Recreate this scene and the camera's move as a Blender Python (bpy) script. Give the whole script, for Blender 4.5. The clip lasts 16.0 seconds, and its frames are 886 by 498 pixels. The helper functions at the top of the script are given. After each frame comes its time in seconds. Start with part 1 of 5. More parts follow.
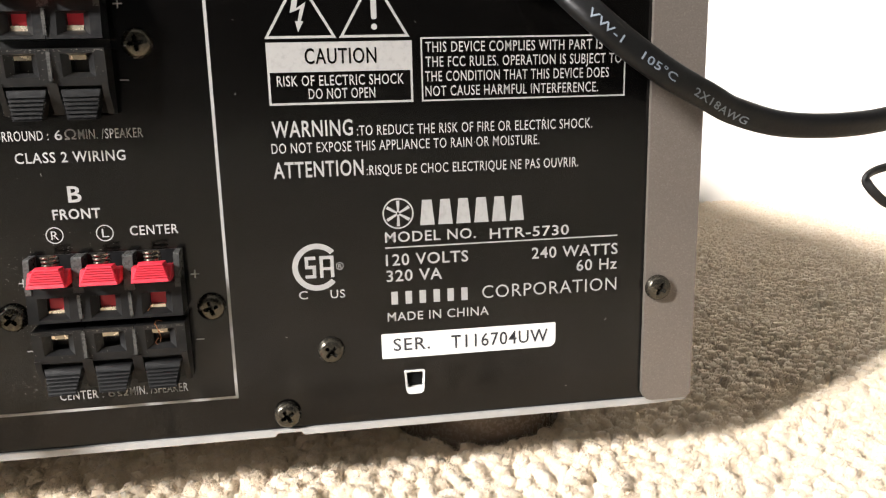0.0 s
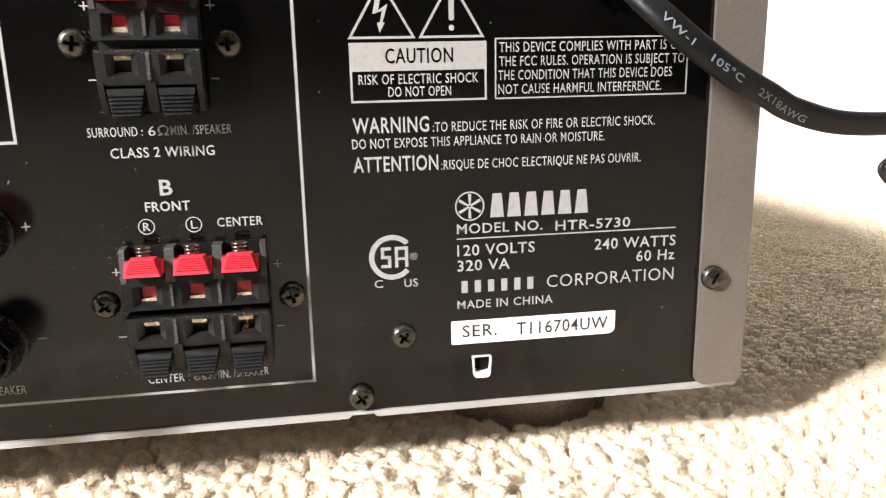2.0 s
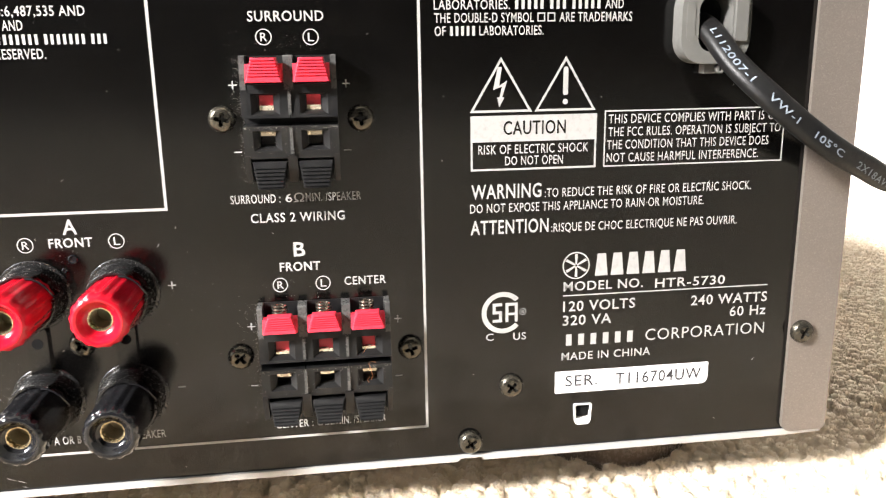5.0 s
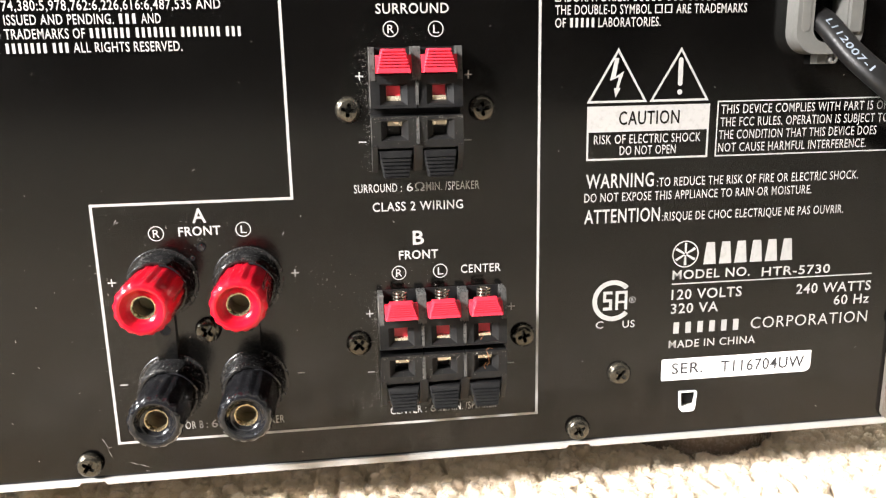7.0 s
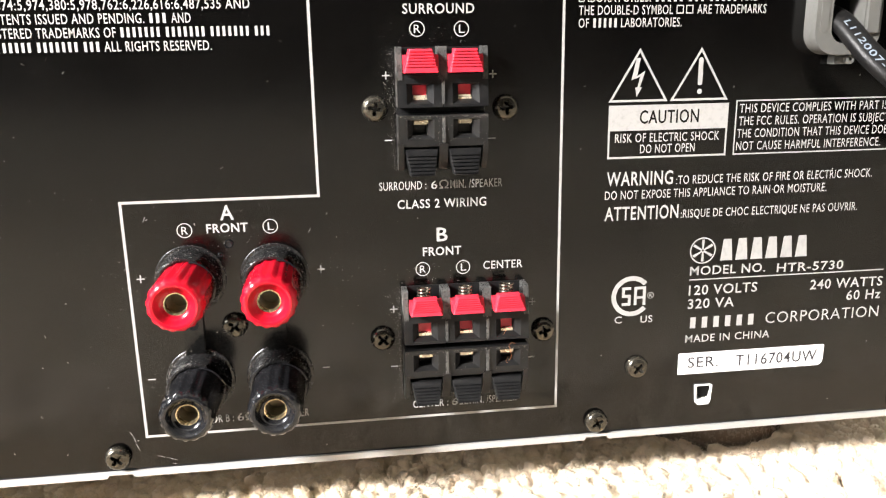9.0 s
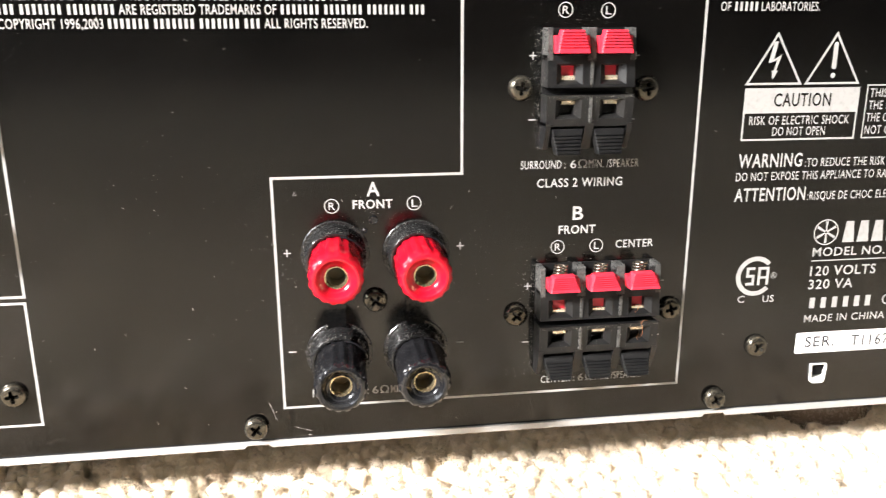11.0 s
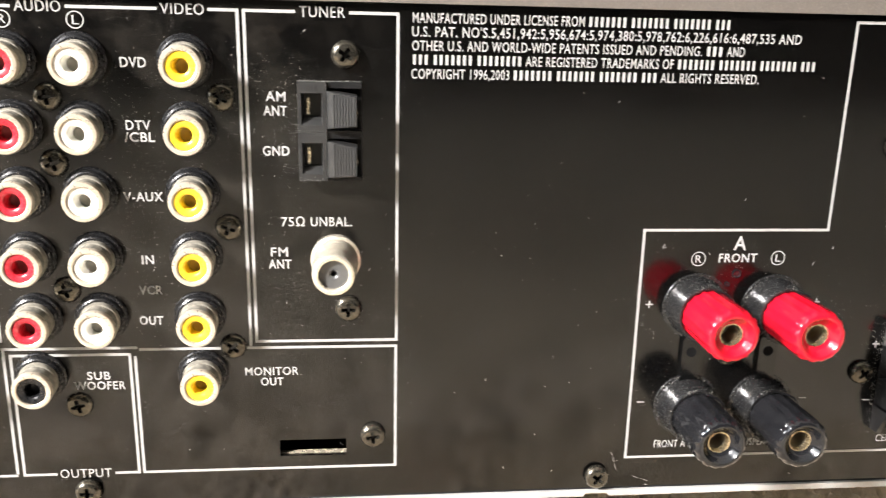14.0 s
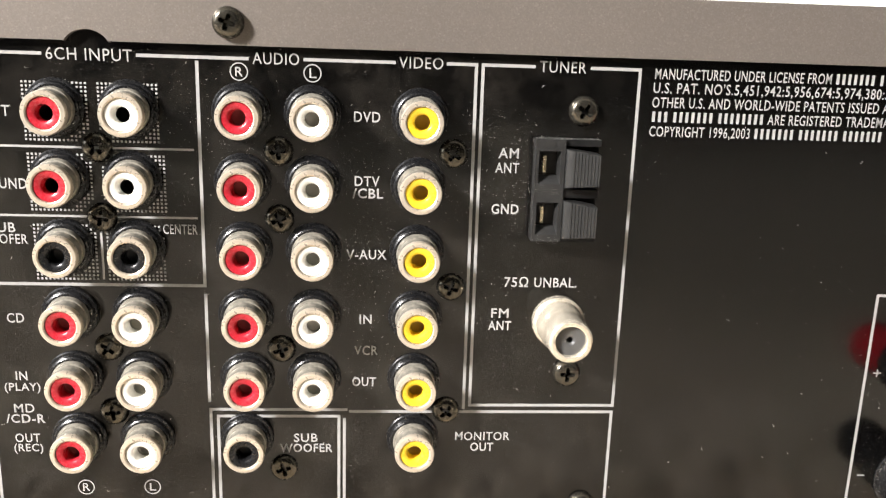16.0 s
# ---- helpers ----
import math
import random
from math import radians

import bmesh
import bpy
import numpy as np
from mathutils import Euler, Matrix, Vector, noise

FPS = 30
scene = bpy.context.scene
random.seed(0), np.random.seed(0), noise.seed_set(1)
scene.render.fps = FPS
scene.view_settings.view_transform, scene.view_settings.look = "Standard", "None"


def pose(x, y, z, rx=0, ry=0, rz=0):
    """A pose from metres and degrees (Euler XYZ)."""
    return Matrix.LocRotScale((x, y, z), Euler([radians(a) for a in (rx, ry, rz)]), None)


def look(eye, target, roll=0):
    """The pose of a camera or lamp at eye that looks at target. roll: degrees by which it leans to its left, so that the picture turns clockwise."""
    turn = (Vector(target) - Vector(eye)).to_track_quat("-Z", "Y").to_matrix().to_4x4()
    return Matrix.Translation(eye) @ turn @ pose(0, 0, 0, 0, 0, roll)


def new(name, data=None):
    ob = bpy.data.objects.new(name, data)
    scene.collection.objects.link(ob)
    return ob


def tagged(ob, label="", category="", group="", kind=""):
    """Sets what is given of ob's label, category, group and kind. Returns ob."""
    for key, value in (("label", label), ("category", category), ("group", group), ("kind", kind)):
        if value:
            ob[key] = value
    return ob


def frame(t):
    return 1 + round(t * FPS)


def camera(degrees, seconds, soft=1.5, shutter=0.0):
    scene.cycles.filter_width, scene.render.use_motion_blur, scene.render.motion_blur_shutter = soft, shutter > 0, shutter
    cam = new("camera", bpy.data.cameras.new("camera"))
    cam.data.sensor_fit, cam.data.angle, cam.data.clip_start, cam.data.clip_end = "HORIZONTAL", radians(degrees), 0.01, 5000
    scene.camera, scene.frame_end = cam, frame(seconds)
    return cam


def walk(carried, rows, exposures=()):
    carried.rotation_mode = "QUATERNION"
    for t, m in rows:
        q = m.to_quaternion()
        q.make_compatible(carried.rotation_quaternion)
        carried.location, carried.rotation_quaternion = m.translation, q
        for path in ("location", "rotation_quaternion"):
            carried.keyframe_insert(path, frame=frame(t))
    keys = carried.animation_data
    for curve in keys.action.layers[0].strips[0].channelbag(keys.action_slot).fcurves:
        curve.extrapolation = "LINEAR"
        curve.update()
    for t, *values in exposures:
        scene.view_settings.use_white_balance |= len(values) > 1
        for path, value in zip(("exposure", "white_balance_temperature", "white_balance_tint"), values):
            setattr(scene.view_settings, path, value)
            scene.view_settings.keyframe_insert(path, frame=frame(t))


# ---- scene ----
cam = camera(58.3, 16.0, soft=1.2, shutter=0.4)
PATH = [
    (0, (0.01972, -0.16146, 0.09569), (0.04937, 0.03150, 0.05225), -1.326),
    (0.5, (0.02174, -0.16165, 0.09563), (0.05146, 0.03131, 0.05221), -1.539),
    (1, (0.01766, -0.16313, 0.09621), (0.04797, 0.02943, 0.05150), -1.501),
    (1.5, (0.00936, -0.16439, 0.09663), (0.04085, 0.02770, 0.05069), -1.361),
    (2, (0.00297, -0.16612, 0.09933), (0.03336, 0.02577, 0.05184), -1.090),
    (2.5, (-0.00262, -0.16854, 0.10169), (0.02603, 0.02397, 0.05565), -0.874),
    (3, (-0.00620, -0.16919, 0.10681), (0.02058, 0.02388, 0.06201), -0.840),
    (3.2, (-0.00757, -0.16970, 0.10825), (0.01936, 0.02348, 0.06402), -0.850),
    (5.3, (-0.02268, -0.17196, 0.11504), (0.00284, 0.02063, 0.06750), -0.943),
    (5.5, (-0.02591, -0.17281, 0.11102), (-0.00148, 0.02000, 0.06384), -0.940),
    (6, (-0.03406, -0.17201, 0.10956), (-0.00997, 0.02068, 0.06173), -0.808),
    (6.5, (-0.04043, -0.17053, 0.10919), (-0.01612, 0.02229, 0.06196), -0.834),
    (7, (-0.04275, -0.17186, 0.11293), (-0.01917, 0.02119, 0.06628), -1.100),
    (7.5, (-0.04542, -0.17198, 0.11474), (-0.02227, 0.02100, 0.06757), -1.129),
    (8, (-0.04488, -0.17227, 0.11655), (-0.02257, 0.02079, 0.06931), -1.026),
    (8.2, (-0.04553, -0.17261, 0.11610), (-0.02227, 0.02027, 0.06859), -1.006),
    (10.3, (-0.06702, -0.17339, 0.11471), (-0.04030, 0.01780, 0.06244), -0.632),
    (10.5, (-0.07141, -0.17303, 0.11433), (-0.04431, 0.01804, 0.06184), -0.494),
    (11, (-0.08239, -0.17250, 0.11506), (-0.05607, 0.01849, 0.06184), -0.177),
    (11.5, (-0.09391, -0.17128, 0.11489), (-0.06878, 0.02016, 0.06274), -0.011),
    (12, (-0.10722, -0.16960, 0.11863), (-0.08281, 0.02184, 0.06617), 0.474),
    (12.5, (-0.11893, -0.16711, 0.12077), (-0.09655, 0.02472, 0.06883), 0.978),
    (13, (-0.13052, -0.16399, 0.12217), (-0.10905, 0.02828, 0.07146), 1.310),
    (13.5, (-0.14250, -0.16326, 0.12164), (-0.12190, 0.02916, 0.07111), 1.296),
    (14, (-0.15547, -0.16212, 0.12240), (-0.13662, 0.03057, 0.07225), 1.202),
    (14.5, (-0.16672, -0.15923, 0.12282), (-0.14964, 0.03385, 0.07357), 1.181),
    (15, (-0.18368, -0.15683, 0.12584), (-0.16741, 0.03669, 0.07802), 1.323),
    (15.1, (-0.18787, -0.15533, 0.12601), (-0.17209, 0.03828, 0.07830), 1.448),
    (15.2, (-0.19153, -0.15401, 0.12620), (-0.17619, 0.03968, 0.07861), 1.557),
    (15.3, (-0.19426, -0.15303, 0.12654), (-0.17925, 0.04072, 0.07914), 1.638),
    (15.4, (-0.19531, -0.15265, 0.12671), (-0.18042, 0.04112, 0.07942), 1.669),
    (15.5, (-0.19531, -0.15265, 0.12680), (-0.18042, 0.04112, 0.07956), 1.669),
    (15.7, (-0.19538, -0.15242, 0.12686), (-0.18062, 0.04141, 0.07988), 1.682),
    (15.8, (-0.19559, -0.15174, 0.12702), (-0.18123, 0.04229, 0.08072), 1.721),
    (15.9, (-0.19580, -0.15105, 0.12720), (-0.18183, 0.04317, 0.08164), 1.761),
    (16, (-0.19601, -0.15037, 0.12735), (-0.18244, 0.04405, 0.08245), 1.800),
]
STOPS = [(0.0, 0.21), (1.5, 0.26), (3.0, 0.69), (5.5, 0.95), (8.0, 0.8), (11.0, 0.9), (13.0, 0.74), (14.5, 0.72), (15.3, 0.39), (16.0, 0.21)]
walk(cam, [(t, look(eye, target, roll)) for t, eye, target, roll in PATH], STOPS)

# ---- world, sun, window light ----
SUN_DIR = Vector((1.35, 0.83, -0.9)).normalized()      # the way the sunlight travels
world = bpy.data.worlds.new("world")
scene.world = world
world.use_nodes = True
wn = world.node_tree.nodes
sky = wn.new("ShaderNodeTexSky")
sky.sky_type = "NISHITA"
sky.sun_disc = False
sky.sun_elevation = math.asin(-SUN_DIR.z)
sky.sun_rotation = math.atan2(-SUN_DIR.x, -SUN_DIR.y)
wn["Background"].inputs["Strength"].default_value = 0.12
world.node_tree.links.new(sky.outputs[0], wn["Background"].inputs["Color"])

sun_data = bpy.data.lights.new("sun", "SUN")
sun_data.energy = 11.0
sun_data.angle = radians(8.5)
sun_data.color = (1.0, 0.96, 0.935)
sun = new("sun", sun_data)
sun.matrix_world = look((-3, -2, 2.2), tuple(Vector((-3, -2, 2.2)) + SUN_DIR))

win_data = bpy.data.lights.new("window_daylight", "AREA")
win_data.shape = "RECTANGLE"
win_data.size, win_data.size_y = 1.1, 1.7
win_data.energy = 23.0
win_data.color = (0.9, 0.95, 1.0)
win_light = new("window_daylight", win_data)
win_light.matrix_world = look((-1.79, -0.75, 1.25), (0.0, -0.75, 1.25))

MM = 0.001


# ---- materials ----
def material(name, base, rough=0.5, metal=0.0, spec=0.5, coat=0.0):
    m = bpy.data.materials.new(name)
    m.use_nodes = True
    b = m.node_tree.nodes["Principled BSDF"]
    b.inputs["Base Color"].default_value = (*base, 1)
    b.inputs["Roughness"].default_value = rough
    b.inputs["Metallic"].default_value = metal
    b.inputs["Specular IOR Level"].default_value = spec
    b.inputs["Coat Weight"].default_value = coat
    return m


def node(m, kind, **inputs):
    n = m.node_tree.nodes.new(kind)
    for key, value in inputs.items():
        n.inputs[key.replace("_", " ")].default_value = value
    return n


def link(m, a, b):
    m.node_tree.links.new(a, b)


def shader(m):
    return m.node_tree.nodes["Principled BSDF"]


def coords(m):
    return node(m, "ShaderNodeTexCoord").outputs["Object"]


def noise_tex(m, scale, detail=4.0, rough=0.6):
    n = node(m, "ShaderNodeTexNoise", Scale=scale, Detail=detail, Roughness=rough)
    link(m, coords(m), n.inputs["Vector"])
    return n.outputs["Fac"]


def ramp(m, fac, stops):
    n = m.node_tree.nodes.new("ShaderNodeValToRGB")
    e = n.color_ramp.elements
    while len(e) < len(stops):
        e.new(0.5)
    for k, (pos, col) in enumerate(stops):
        e[k].position = pos
        e[k].color = (*col, 1) if len(col) == 3 else col
    link(m, fac, n.inputs["Fac"])
    return n.outputs["Color"]


def grey(v):
    return (v, v, v)


def bump(m, height, strength, distance):
    n = node(m, "ShaderNodeBump", Strength=strength, Distance=distance)
    link(m, height, n.inputs["Height"])
    link(m, n.outputs["Normal"], shader(m).inputs["Normal"])


def mixed(m, fac, a, b, how="MIX"):
    n = m.node_tree.nodes.new("ShaderNodeMix")
    n.data_type = "RGBA"
    n.blend_type = how
    for socket, value in ((n.inputs["Factor"], fac), (n.inputs["A"], a), (n.inputs["B"], b)):
        if isinstance(value, (tuple, float, int)):
            socket.default_value = value if not isinstance(value, tuple) else (*value, 1)[:4]
        else:
            link(m, value, socket)
    return n.outputs["Result"]


def worn(name, base, base2, scale, rough, metal=0.0, grain=1200.0, bumpiness=0.15, spec=0.5, rough_spread=0.08, coat=0.0):
    """A surface with a broad drift of colour, a fine grain and a slight relief."""
    m = material(name, base, rough, metal, spec, coat)
    drift = noise_tex(m, scale)
    col = ramp(m, drift, [(0.3, base), (0.7, base2)])
    link(m, col, shader(m).inputs["Base Color"])
    fine = noise_tex(m, grain, 2.0)
    r = ramp(m, fine, [(0.3, grey(max(rough - rough_spread, 0.02))), (0.7, grey(min(rough + rough_spread, 1)))])
    link(m, r, shader(m).inputs["Roughness"])
    bump(m, fine, bumpiness, 0.0001)
    return m


def black_panel_paint():
    m = material("black_panel_paint", (0.005, 0.005, 0.005), 0.14, spec=0.52)
    drift = noise_tex(m, 38.0, 5.0)
    base = ramp(m, drift, [(0.35, (0.0008, 0.0007, 0.0007)), (0.75, (0.0022, 0.0020, 0.0018))])
    # clustered dust flecks at two sizes
    patch = ramp(m, noise_tex(m, 85.0, 5.0, 0.7), [(0.47, grey(0)), (0.64, grey(1))])
    # more of it on the half with the small sockets
    where = node(m, "ShaderNodeSeparateXYZ")
    link(m, coords(m), where.inputs[0])
    span = node(m, "ShaderNodeMapRange", From_Min=-0.172, From_Max=-0.14, To_Min=1.25, To_Max=0.2)
    link(m, where.outputs[0], span.inputs["Value"])
    clean = node(m, "ShaderNodeMapRange", From_Min=-0.04, From_Max=0.005, To_Min=1.0, To_Max=0.3)
    link(m, where.outputs[0], clean.inputs["Value"])
    patch = mixed(m, 1.0, mixed(m, 1.0, patch, span.outputs[0], "MULTIPLY"), clean.outputs[0], "MULTIPLY")
    # a brown film of dust that lies in patches
    film = mixed(m, 1.0, ramp(m, noise_tex(m, 95.0, 6.0, 0.7), [(0.42, grey(0)), (0.7, grey(1))]), mixed(m, 1.0, span.outputs[0], span.outputs[0], "MULTIPLY"), "MULTIPLY")
    out = mixed(m, film, base, (0.011, 0.0096, 0.008))
    # ragged outlines for the flecks
    wander = node(m, "ShaderNodeTexNoise", Scale=1500.0, Detail=2.0)
    link(m, coords(m), wander.inputs["Vector"])
    shift = node(m, "ShaderNodeVectorMath")
    shift.operation = "MULTIPLY_ADD"
    link(m, wander.outputs["Color"], shift.inputs[0])
    shift.inputs[1].default_value = (0.0012, 0.0012, 0.0012)
    link(m, coords(m), shift.inputs[2])
    ragged = shift.outputs[0]
    for size, edge, tone in ((2600.0, 0.2, 0.09), (1300.0, 0.13, 0.22), (600.0, 0.06, 0.34)):
        v = node(m, "ShaderNodeTexVoronoi", Scale=size)
        link(m, ragged, v.inputs["Vector"])
        fleck = ramp(m, v.outputs["Distance"], [(edge * 0.6, grey(1)), (edge, grey(0))])
        few = node(m, "ShaderNodeSeparateColor")
        link(m, v.outputs["Color"], few.inputs["Color"])
        some = ramp(m, few.outputs[0], [(0.5, grey(0)), (0.55, grey(1))])
        mask = mixed(m, 1.0, mixed(m, 1.0, fleck, some, "MULTIPLY"), patch, "MULTIPLY")
        out = mixed(m, mask, out, (tone, tone * 0.95, tone * 0.88))
    link(m, out, shader(m).inputs["Base Color"])
    fine = noise_tex(m, 2600.0, 2.0)
    broad = noise_tex(m, 25.0, 3.0)
    both = mixed(m, 0.5, fine, broad)
    link(m, ramp(m, both, [(0.35, grey(0.12)), (0.65, grey(0.19))]), shader(m).inputs["Roughness"])
    bump(m, fine, 0.05, 0.00005)
    return m


def champagne_cover_paint():
    m = material("champagne_cover_paint", (0.24, 0.21, 0.185), 0.4, 0.48)
    flake = node(m, "ShaderNodeTexVoronoi", Scale=3800.0)
    link(m, coords(m), flake.inputs["Vector"])
    one = node(m, "ShaderNodeSeparateColor")
    link(m, flake.outputs["Color"], one.inputs["Color"])
    col = ramp(m, one.outputs[0], [(0.0, (0.2, 0.174, 0.152)), (0.6, (0.215, 0.188, 0.165)), (0.95, (0.235, 0.206, 0.182)), (1.0, (0.262, 0.232, 0.206))])
    drift = ramp(m, noise_tex(m, 22.0), [(0.3, grey(0.9)), (0.7, grey(1.0))])
    link(m, mixed(m, 1.0, col, drift, "MULTIPLY"), shader(m).inputs["Base Color"])
    fine = noise_tex(m, 2400.0, 3.0)
    bump(m, fine, 0.35, 0.00006)
    return m


def print_white():
    m = material("white_screen_print", (0.33, 0.324, 0.315), 0.55)
    worn_away = ramp(m, noise_tex(m, 700.0, 5.0), [(0.3, (0.27, 0.265, 0.257)), (0.5, (0.33, 0.324, 0.315))])
    link(m, worn_away, shader(m).inputs["Base Color"])
    return m


def carpet_yarn():
    m = material("beige_carpet_yarn", (0.5, 0.4, 0.3), 0.95, spec=0.1)
    geo = node(m, "ShaderNodeNewGeometry")
    per = ramp(m, geo.outputs["Random Per Island"], [(0.0, (0.84, 0.7, 0.535)), (0.5, (0.89, 0.76, 0.59)), (1.0, (0.92, 0.81, 0.655))])
    drift = ramp(m, noise_tex(m, 26.0, 4.0), [(0.3, (0.9, 0.89, 0.87)), (0.7, (1, 1, 1))])
    fibre = ramp(m, noise_tex(m, 1500.0, 3.0), [(0.25, grey(0.85)), (0.7, grey(1.0))])
    col = mixed(m, 1.0, mixed(m, 1.0, per, drift, "MULTIPLY"), fibre, "MULTIPLY")
    link(m, col, shader(m).inputs["Base Color"])
    shader(m).inputs["Sheen Weight"].default_value = 0.6
    shader(m).inputs["Sheen Roughness"].default_value = 0.6
    bump(m, noise_tex(m, 1900.0, 3.0), 0.4, 0.0003)
    # light passes through the thin fibres
    thin = node(m, "ShaderNodeBsdfTranslucent")
    link(m, col, thin.inputs["Color"])
    mix = node(m, "ShaderNodeMixShader", Fac=0.12)
    link(m, shader(m).outputs[0], mix.inputs[1])
    link(m, thin.outputs[0], mix.inputs[2])
    link(m, mix.outputs[0], m.node_tree.nodes["Material Output"].inputs["Surface"])
    return m


MAT_PANEL = black_panel_paint()
MAT_COVER = champagne_cover_paint()
MAT_PRINT = print_white()
MAT_CARPET = carpet_yarn()
MAT_STEEL = worn("galvanised_steel", (0.5, 0.505, 0.5), (0.42, 0.42, 0.41), 90.0, 0.42, 0.35, 900.0)
MAT_SPRING = worn("browned_spring_steel", (0.27, 0.235, 0.19), (0.17, 0.145, 0.115), 400.0, 0.2, 0.9)
MAT_SCREW = worn("black_nickel_screw", (0.125, 0.112, 0.088), (0.06, 0.055, 0.045), 400.0, 0.22, 0.85, 2500.0)
MAT_NICKEL = worn("tarnished_nickel", (0.34, 0.315, 0.26), (0.12, 0.112, 0.095), 850.0, 0.42, 0.4, 1400.0, 0.3)
MAT_NICKEL_RIM = worn("bright_nickel_rim", (0.62, 0.54, 0.435), (0.56, 0.485, 0.385), 300.0, 0.3, 0.55, 1400.0, 0.06, rough_spread=0.04)
MAT_GOLD = worn("gold_plated_brass", (0.82, 0.69, 0.46), (0.7, 0.57, 0.36), 500.0, 0.26, 0.95, 1500.0, 0.1)
MAT_BLACK = worn("black_moulded_plastic", (0.006, 0.006, 0.007), (0.012, 0.012, 0.013), 260.0, 0.12, 0.0, 1400.0, 0.08, rough_spread=0.05)
MAT_BLACK_MATT = worn("dusty_black_plastic", (0.005, 0.005, 0.0056), (0.012, 0.0118, 0.0115), 420.0, 0.36, 0.0, 1700.0, 0.4, spec=0.32)
# near-black fill: the shade inside holes, put into a colour
MAT_HOLE_SHADE = material("hole_shade_black", (0.004, 0.004, 0.004), 0.8, spec=0.1)
MAT_COLLAR = worn("dusty_collar_plastic", (0.007, 0.007, 0.0075), (0.014, 0.0137, 0.0132), 420.0, 0.22, 0.0, 1600.0, 0.2, rough_spread=0.1)
MAT_BORE = worn("dull_brass_bore", (0.32, 0.28, 0.21), (0.22, 0.19, 0.14), 300.0, 0.45, 0.4)
MAT_RED = worn("red_glossy_plastic", (0.46, 0.005, 0.018), (0.39, 0.004, 0.014), 180.0, 0.17, 0.0, 1300.0, 0.04, rough_spread=0.04)
MAT_LEVER_RED = worn("red_lever_plastic", (0.58, 0.024, 0.046), (0.52, 0.018, 0.036), 260.0, 0.42, 0.0, 1300.0, 0.12)
# black plastic with the sun's glint put into a paler base
MAT_DIVIDER = worn("sun_glint_black_plastic", (0.035, 0.035, 0.034), (0.075, 0.074, 0.07), 300.0, 0.3, 0.0, 1500.0, 0.3)
MAT_INSERT_RED = worn("red_jack_insert", (0.43, 0.018, 0.03), (0.365, 0.014, 0.026), 260.0, 0.28, 0.0, 1300.0, 0.08)
MAT_INSERT_WHITE = worn("white_jack_insert", (0.78, 0.77, 0.72), (0.7, 0.68, 0.62), 260.0, 0.32, 0.0, 1300.0, 0.08)
MAT_INSERT_YELLOW = worn("yellow_jack_insert", (0.78, 0.55, 0.03), (0.69, 0.47, 0.022), 260.0, 0.3, 0.0, 1300.0, 0.08)
MAT_INSERT_BLACK = worn("black_jack_insert", (0.006, 0.006, 0.0065), (0.01, 0.01, 0.0105), 260.0, 0.28, 0.0, 1300.0, 0.08, spec=0.35)
MAT_GREY = worn("grey_bushing_plastic", (0.125, 0.124, 0.116), (0.1, 0.099, 0.092), 130.0, 0.42, 0.0, 1100.0, 0.2)
MAT_CORD = worn("black_cord_jacket", (0.0035, 0.0035, 0.004), (0.009, 0.0085, 0.008), 150.0, 0.45, 0.0, 1300.0, 0.35, spec=0.3)
MAT_CORD_PRINT = material("pale_blue_cord_print", (0.2, 0.235, 0.275), 0.6)
# bore floors: insert colours darkened for the shade in the hole
SHUTTERS = {"red": (0.26, 0.08, 0.07), "white": (0.26, 0.24, 0.2), "yellow": (0.3, 0.22, 0.05), "black": (0.012, 0.012, 0.013)}
MAT_SHUTTER = {key: worn(key + "_shaded_bore_floor", col, tuple(0.8 * c for c in col), 400.0, 0.45) for key, col in SHUTTERS.items()}
MAT_INSULATOR = worn("dusty_insulator_plastic", (0.05, 0.05, 0.05), (0.08, 0.079, 0.077), 300.0, 0.4)
MAT_PEG = worn("white_nylon_peg", (0.74, 0.74, 0.72), (0.62, 0.62, 0.6), 300.0, 0.4)
MAT_LABEL = worn("white_paper_label", (0.76, 0.76, 0.74), (0.72, 0.72, 0.70), 200.0, 0.3, 0.0, 1500.0, 0.05)
MAT_INK = material("black_label_ink", (0.03, 0.03, 0.035), 0.6)
MAT_COPPER = worn("bare_copper_strand", (0.8, 0.36, 0.18), (0.6, 0.25, 0.12), 500.0, 0.3, 0.95)
MAT_AERIAL_BODY = worn("dusty_grey_plastic", (0.011, 0.011, 0.0108), (0.022, 0.0217, 0.021), 350.0, 0.42, 0.0, 1500.0, 0.35)
MAT_AERIAL_LEVER = worn("rubbed_grey_plastic", (0.01, 0.01, 0.0099), (0.019, 0.0188, 0.018), 300.0, 0.36, 0.0, 1500.0, 0.3)
MAT_WEB = worn("deep_black_plastic", (0.0016, 0.0016, 0.0017), (0.003, 0.003, 0.003), 300.0, 0.17, spec=0.45)
MAT_SOCKET = worn("pale_nickel_socket", (0.8, 0.71, 0.55), (0.68, 0.59, 0.44), 120.0, 0.26, 0.7, 900.0, 0.05, rough_spread=0.04)
MAT_AERIAL = worn("cream_nickel_aerial_socket", (0.88, 0.8, 0.66), (0.8, 0.72, 0.57), 90.0, 0.24, 0.74, 500.0, 0.0, rough_spread=0.02)
# brown base holds the sunlit carpet's glow on the dark foot
MAT_FOOT = worn("carpet_glow_foot_plastic", (0.11, 0.088, 0.07), (0.14, 0.11, 0.088), 200.0, 0.26)
MAT_SCRATCH = material("bare_metal_scratch", (0.26, 0.25, 0.235), 0.5)
MAT_FLUFF = material("grey_lint", (0.42, 0.40, 0.37), 0.9)
